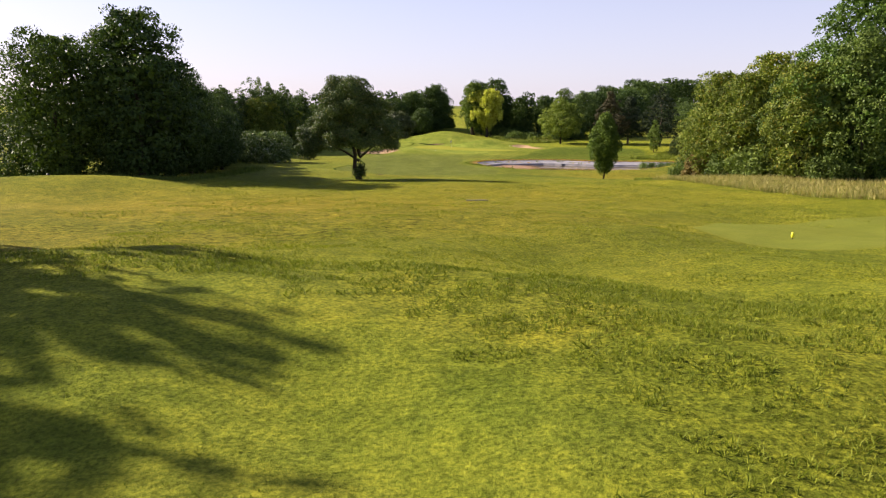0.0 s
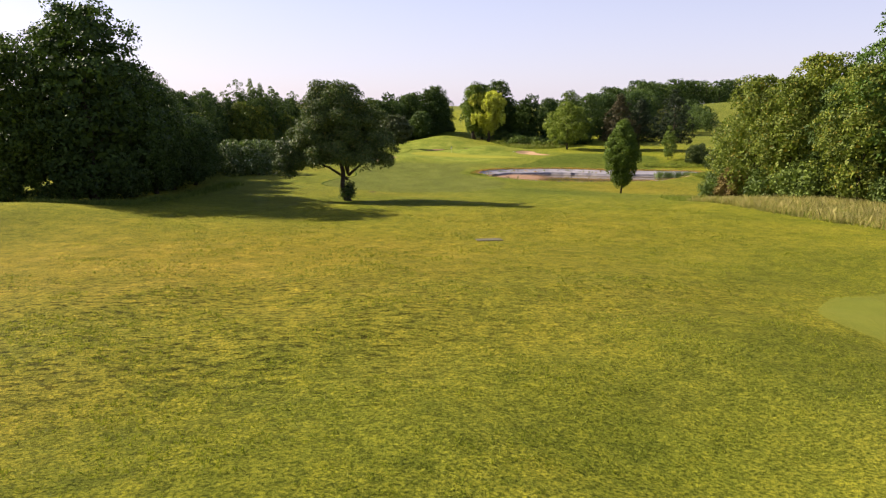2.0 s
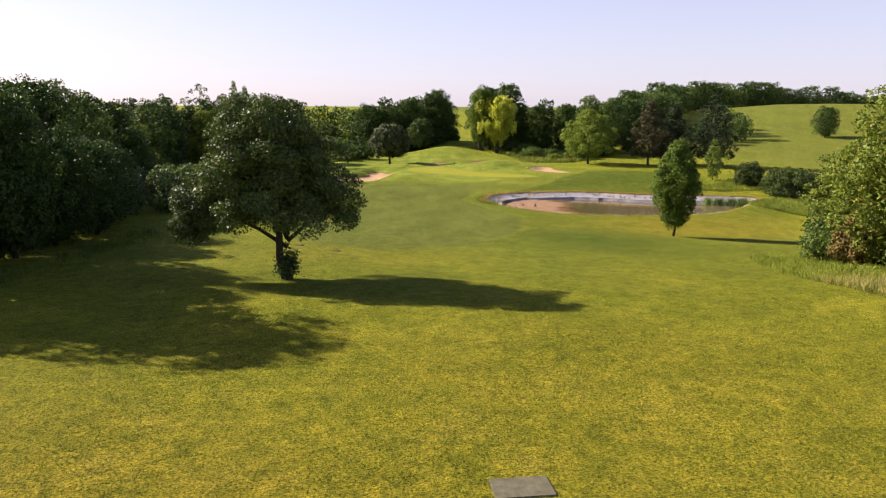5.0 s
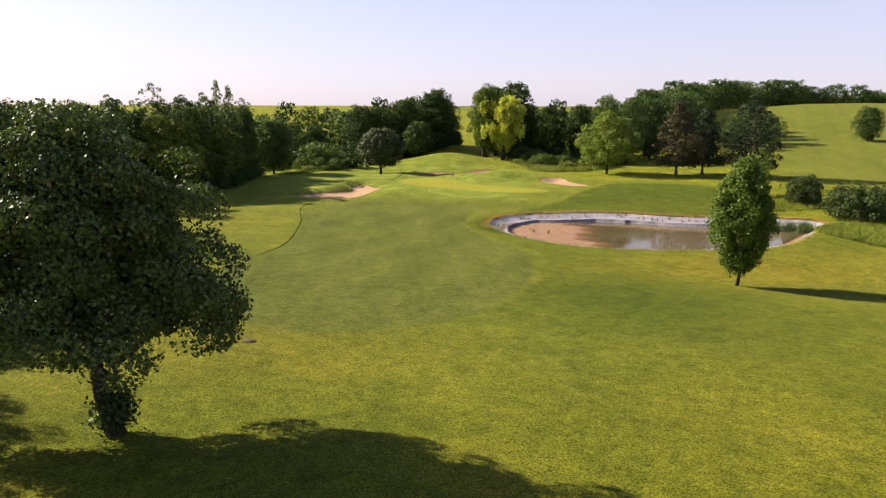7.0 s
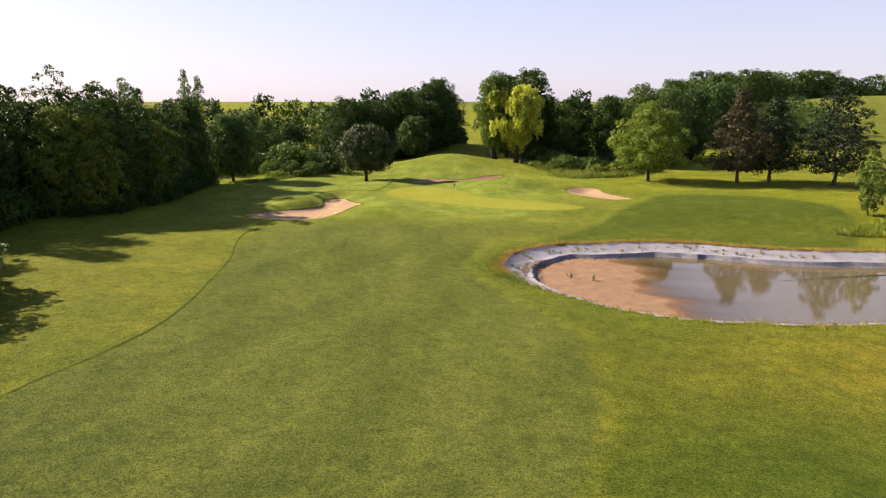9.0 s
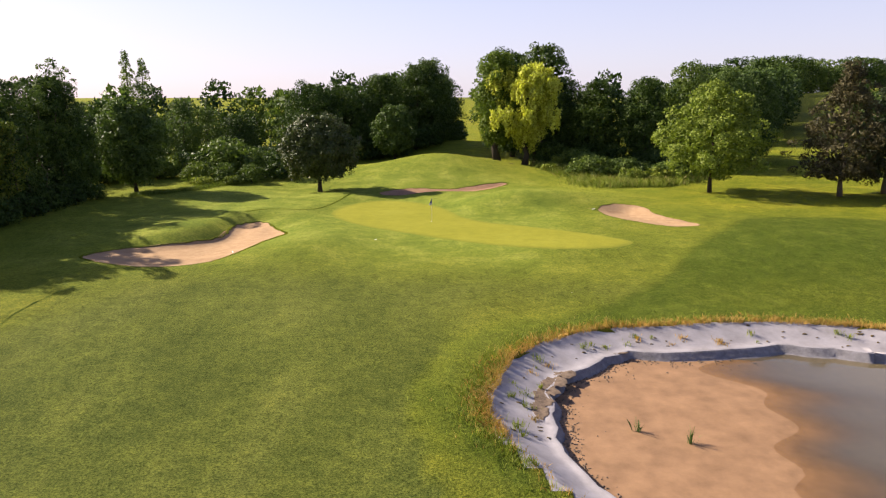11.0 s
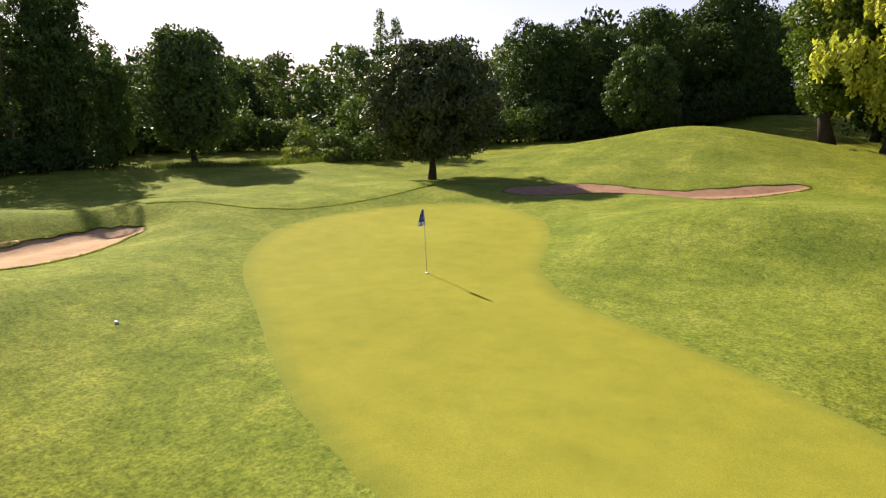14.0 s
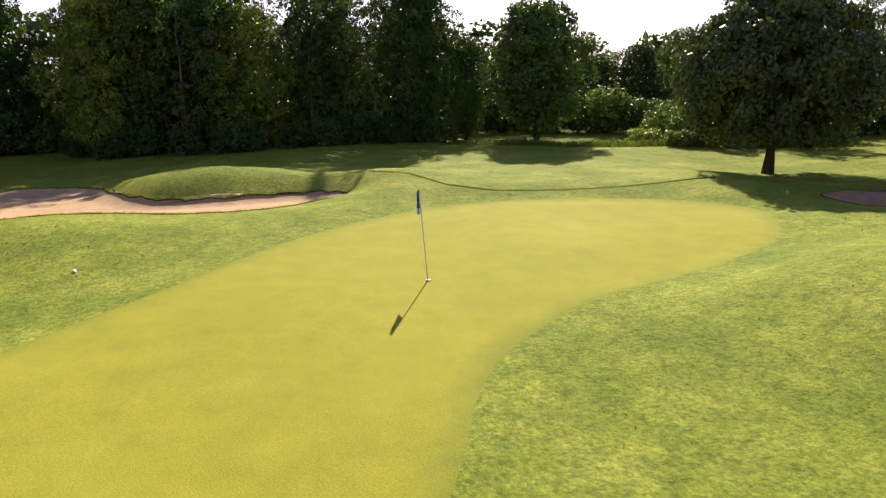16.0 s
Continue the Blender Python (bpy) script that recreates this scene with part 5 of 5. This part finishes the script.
def blob(name, label, category, x, y, z, pts, thick, mat, seed):
    """A thin uneven slab with a ragged outline."""
    rng = np.random.default_rng(seed)
    n = len(pts)
    v = [(0, 0, thick)] + [(px * 0.85, py * 0.85, thick * rng.uniform(0.6, 1.0)) for px, py in pts] + [(px, py, -0.03) for px, py in pts]
    f = [(0, 1 + i, 1 + (i + 1) % n) for i in range(n)] + [(1 + i, 1 + n + i, 1 + n + (i + 1) % n, 1 + (i + 1) % n) for i in range(n)]
    me = mesh_of(name, v, f, True)
    ob = new(name, me)
    me.materials.append(mat)
    ob.location = (x, y, z)
    return tagged(ob, label, category)


def ragged(rx, ry, seed, n=18, amp=0.3):
    rng = np.random.default_rng(seed)
    r = 1 + amp * np.array([math.sin(3 * i * 6.28 / n + seed) * 0.5 + rng.uniform(-0.6, 0.6) for i in range(n)])
    return [(rx * r[i] * math.cos(6.2832 * i / n), ry * r[i] * math.sin(6.2832 * i / n)) for i in range(n)]


def lay_on_liner(name, label, category, x, y, pts, thick, mat, seed):
    """A thin ragged patch that follows the liner's slope."""
    rng = np.random.default_rng(seed)
    p = np.array(pts)
    v = [(0.0, 0.0, thick)]
    for r, up in ((0.35, 1.0), (0.7, 0.9), (0.92, 0.7), (1.0, -0.8)):
        v += [(px * r, py * r, thick * up * rng.uniform(0.6, 1.3)) for px, py in p]
    v = np.array(v)
    v[:, 2] += liner_z(v[:, 0] + x, v[:, 1] + y) - liner_z(np.array([x]), np.array([y]))[0]
    n = len(p)
    f = [(0, 1 + i, 1 + (i + 1) % n) for i in range(n)]
    for r in range(3):
        f += [(1 + r * n + i, 1 + (r + 1) * n + i, 1 + (r + 1) * n + (i + 1) % n, 1 + r * n + (i + 1) % n) for i in range(n)]
    me = mesh_of(name, v, f, True)
    ob = new(name, me)
    me.materials.append(mat)
    ob.location = (x, y, float(liner_z(np.array([x]), np.array([y]))[0]) + 0.025)
    return tagged(ob, label, category)


M_SILT = plain("dried_silt", (0.080, 0.056, 0.042), (0.20, 0.145, 0.108), 3.5, 0.95, 0.1, 0.03, 6)
for x, y, rx, ry, k in ((13.15, 153.4, 0.34, 0.75, 1), (13.45, 154.5, 0.40, 0.80, 2), (13.85, 155.5, 0.45, 0.75, 3), (14.4, 156.4, 0.50, 0.62, 5), (15.0, 157.2, 0.50, 0.45, 6), (18.4, 159.9, 0.30, 0.12, 4)):
    lay_on_liner("silt_patch", "ragged patch of dark brown silt lying on the pond liner", "silt", x, y, ragged(rx, ry, k, 26, 0.32), 0.010, M_SILT, k)
rd = np.random.default_rng(410)
for k in range(46):
    i = idx[rd.integers(len(idx))]
    p = pond_line[i] - pn[i] * rd.uniform(0.35, 1.85) + rd.normal(size=2) * 0.2
    lay_on_liner("leaf_litter", "dark withered leaf lying on the pond liner", "leaf litter", p[0], p[1], ragged(rd.uniform(0.04, 0.13), rd.uniform(0.03, 0.07), 430 + k, 9, 0.4), 0.012, M_SOIL, k)
# clods along the foot of the liner
per = 18
at = np.repeat(pond_line - pn * (2.62 + wob[:, None]) * slim_side[:, None], per, 0)
at = at - np.repeat(pn * slim_side[:, None], per, 0) * rd.gamma(1.1, 0.22, (len(at), 1)) + rd.normal(size=at.shape) * 0.12
zs = bed(at[:, 0], at[:, 1], 0) + 0.01
size = rd.uniform(0.02, 0.065, len(at))
cv, cf = [], []
for (px, py), z, r in zip(at, zs, size):
    b = len(cv)
    cv += [(px + r * c, py + r * q, z - 0.02) for c, q in ((1, 0), (0.2, 1), (-0.9, 0.5), (-0.7, -0.8), (0.4, -1))]
    cv += [(px + r * 0.5 * c, py + r * 0.5 * q, z + r * 0.5) for c, q in ((1, 0.2), (-0.5, 0.8), (-0.4, -0.8))]
    cf += [tuple(b + n for n in q) for q in ((5, 6, 7), (0, 1, 5), (1, 6, 5), (1, 2, 6), (2, 7, 6), (2, 3, 7), (3, 4, 7), (4, 5, 7), (4, 0, 5))]
clods = new("clods", mesh_of("clods", cv, cf))
clods.data.materials.append(M_SILT)
tagged(clods, "grey-brown mud clods along the foot of the liner", "clods", kind="stuff")

# ---- small things ----
def flagstick():
    ob = new("flagstick")
    part("pole", Shape().tube([(0, 0, -0.12), (0, -0.10, 1.1), (0, -0.19, 2.13)], [0.014, 0.012, 0.011], 8).mesh("pole"), M_POLE, ob)
    v, f = [], []
    rows, cols = 9, 7
    for i in range(rows):
        u = i / (rows - 1)
        z, w = 2.09 - 0.52 * u, 0.04 + 0.24 * u ** 0.8
        for j in range(cols):
            s = j / (cols - 1)
            v.append((-w * s * 0.85 + 0.02 * math.sin(s * 9 + u * 2), -0.185 + (0.19 * (2.13 - z) / 2.13) + 0.035 * math.sin(s * 11 + u * 3) * s - 0.10 * w * s, z - 0.05 * s * u))
    for i in range(rows - 1):
        for j in range(cols - 1):
            a = i * cols + j
            f.append((a, a + 1, a + cols + 1, a + cols))
    me = mesh_of("flag", v, f, True)
    me.materials.append(M_BLUE)
    flag = part("flag", me, M_BLUE, ob, "dark blue flag hanging limp")
    v2 = [(x - 0.004, y - 0.006, z) for x, y, z in v[(rows - 3) * cols:]]
    f2 = [(i * cols + j, i * cols + j + 1, (i + 1) * cols + j + 1, (i + 1) * cols + j) for i in range(2) for j in range(cols - 1)]
    part("hem", mesh_of("hem", v2, f2, True), M_PALE, flag, "pale lower end of the flag")
    for k, (u0, s0, s1) in enumerate(((0.34, 0.25, 0.85), (0.50, 0.15, 0.70), (0.64, 0.30, 0.90))):
        vb = []
        for s in (s0, (s0 + s1) / 2, s1):
            i, j = int(u0 * (rows - 1)), min(int(s * (cols - 1)), cols - 2)
            a, b2 = Vector(v[i * cols + j]), Vector(v[i * cols + j + 1])
            p = a.lerp(b2, s * (cols - 1) - j)
            vb += [tuple(p + Vector((-0.003, -0.007, 0.012))), tuple(p + Vector((-0.003, -0.007, -0.012)))]
        part("bar", mesh_of("bar", vb, [(0, 1, 3, 2), (2, 3, 5, 4)], True), M_PALE, flag, "pale printed bar on the flag")
    cup = Shape().tube([(0, 0, 0.0), (0, 0, 0.012)], [0.06, 0.056], 16)
    part("cup", cup.mesh("cup"), M_WHITE, ob, "white rim of the hole")
    ob.location = (8.84, 189.32, ground_at(8.84, 189.32) + 0.03)
    return tagged(ob, "flagstick with a dark blue flag in the green's hole", "flagstick")


flagstick()
slab = new("concrete_slab")
me = Shape().box((-0.8, -0.55, -0.1), (0.8, 0.55, 0.04)).mesh("slab", False)
bmx = bmesh.new()
bmx.from_mesh(me)
bmesh.ops.bevel(bmx, geom=bmx.edges[:], offset=0.02, segments=2, affect="EDGES")
bmx.to_mesh(me)
bmx.free()
part("slab", me, M_CONCRETE, slab)
slab.matrix_basis = pose(1.75, 63.4, ground_at(1.75, 63.4) - 0.01, -4, 0, 4)
tagged(slab, "flat weathered concrete slab set level in the grass", "slab")


def marker(name, x, y, mat, label, r=0.1, h=0.16):
    ob = new(name)
    sh = Shape().tube([(0, 0, -0.06), (0, 0, 0.02), (0, 0, 0.05)], [0.02, 0.02, 0.02], 8)
    part("peg", sh.mesh("peg"), M_BLACK, ob)
    pts = [(0, 0, 0.03 + h * (0.5 - 0.5 * math.cos(math.pi * i / 8))) for i in range(9)]
    part("head", Shape().tube(pts, [max(0.004, r * math.sin(math.pi * i / 8)) for i in range(9)], 14).mesh("head"), mat, ob)
    ob.location = (x, y, ground_at(x, y) + 0.04)
    return tagged(ob, label, "tee marker")


marker("tee_marker", 13.0, 39.7, M_YELLOW, "yellow tee marker standing at the tee's edge", 0.075, 0.27)
marker("tee_marker", -36.5, 76.5, M_BLACK, "small black tee marker on a grassy mound", 0.13, 0.26)


def ball(x, y):
    pts = [(0, 0, 0.0427 * (0.5 - 0.5 * math.cos(math.pi * i / 8))) for i in range(9)]
    me = Shape().tube(pts, [max(0.001, 0.0214 * math.sin(math.pi * i / 8)) for i in range(9)], 12).mesh("golf_ball")
    ob = new("golf_ball", me)
    me.materials.append(M_WHITE)
    ob.location = (x, y, ground_at(x, y) + 0.01)
    return tagged(ob, "white golf ball lying in the grass", "golf ball")


ball(17.5, 168.3)
for k, (x, y) in enumerate(((4.32, 181.4),)):
    blob("ground_marker", "small flat white marker lying in the apron grass", "marker", x, y, ground_at(x, y) + 0.04, ragged(0.08, 0.05, 5, 12, 0.15), 0.015, M_WHITE, 7)
for k, (x, y) in enumerate(((-10.2, 104.0), (-6.9, 101.9), (21.0, 231.5))):
    blob("bare_patch", "round patch of bare brown soil in the grass", "soil", x, y, ground_at(x, y) + 0.02, ragged(0.42, 0.38, 20 + k, 18, 0.15), 0.035, M_SOIL, k)


def rake(x, y, turn):
    ob = new("bunker_rake")
    part("handle", Shape().tube([(0, 0, 0.03), (1.5, 0, 0.06)], [0.014, 0.014], 8).mesh("handle"), M_TIMBER, ob)
    part("head", Shape().box((-0.03, -0.3, 0.0), (0.02, 0.3, 0.04)).mesh("head", False), M_WHITE, ob)
    for i in range(9):
        part("tooth", Shape().tube([(-0.005, -0.27 + i * 0.0675, 0.01), (-0.005, -0.27 + i * 0.0675, -0.06)], [0.006, 0.003], 5).mesh("tooth"), M_BLACK, ob)
    ob.matrix_basis = pose(x, y, ground_at(x, y) + 0.05, 0, 0, turn)
    return tagged(ob, "bunker rake with a wooden handle lying by the sand", "rake")


rake(-6.2, 178.0, 20)
rake(24.6, 193.0, 140)
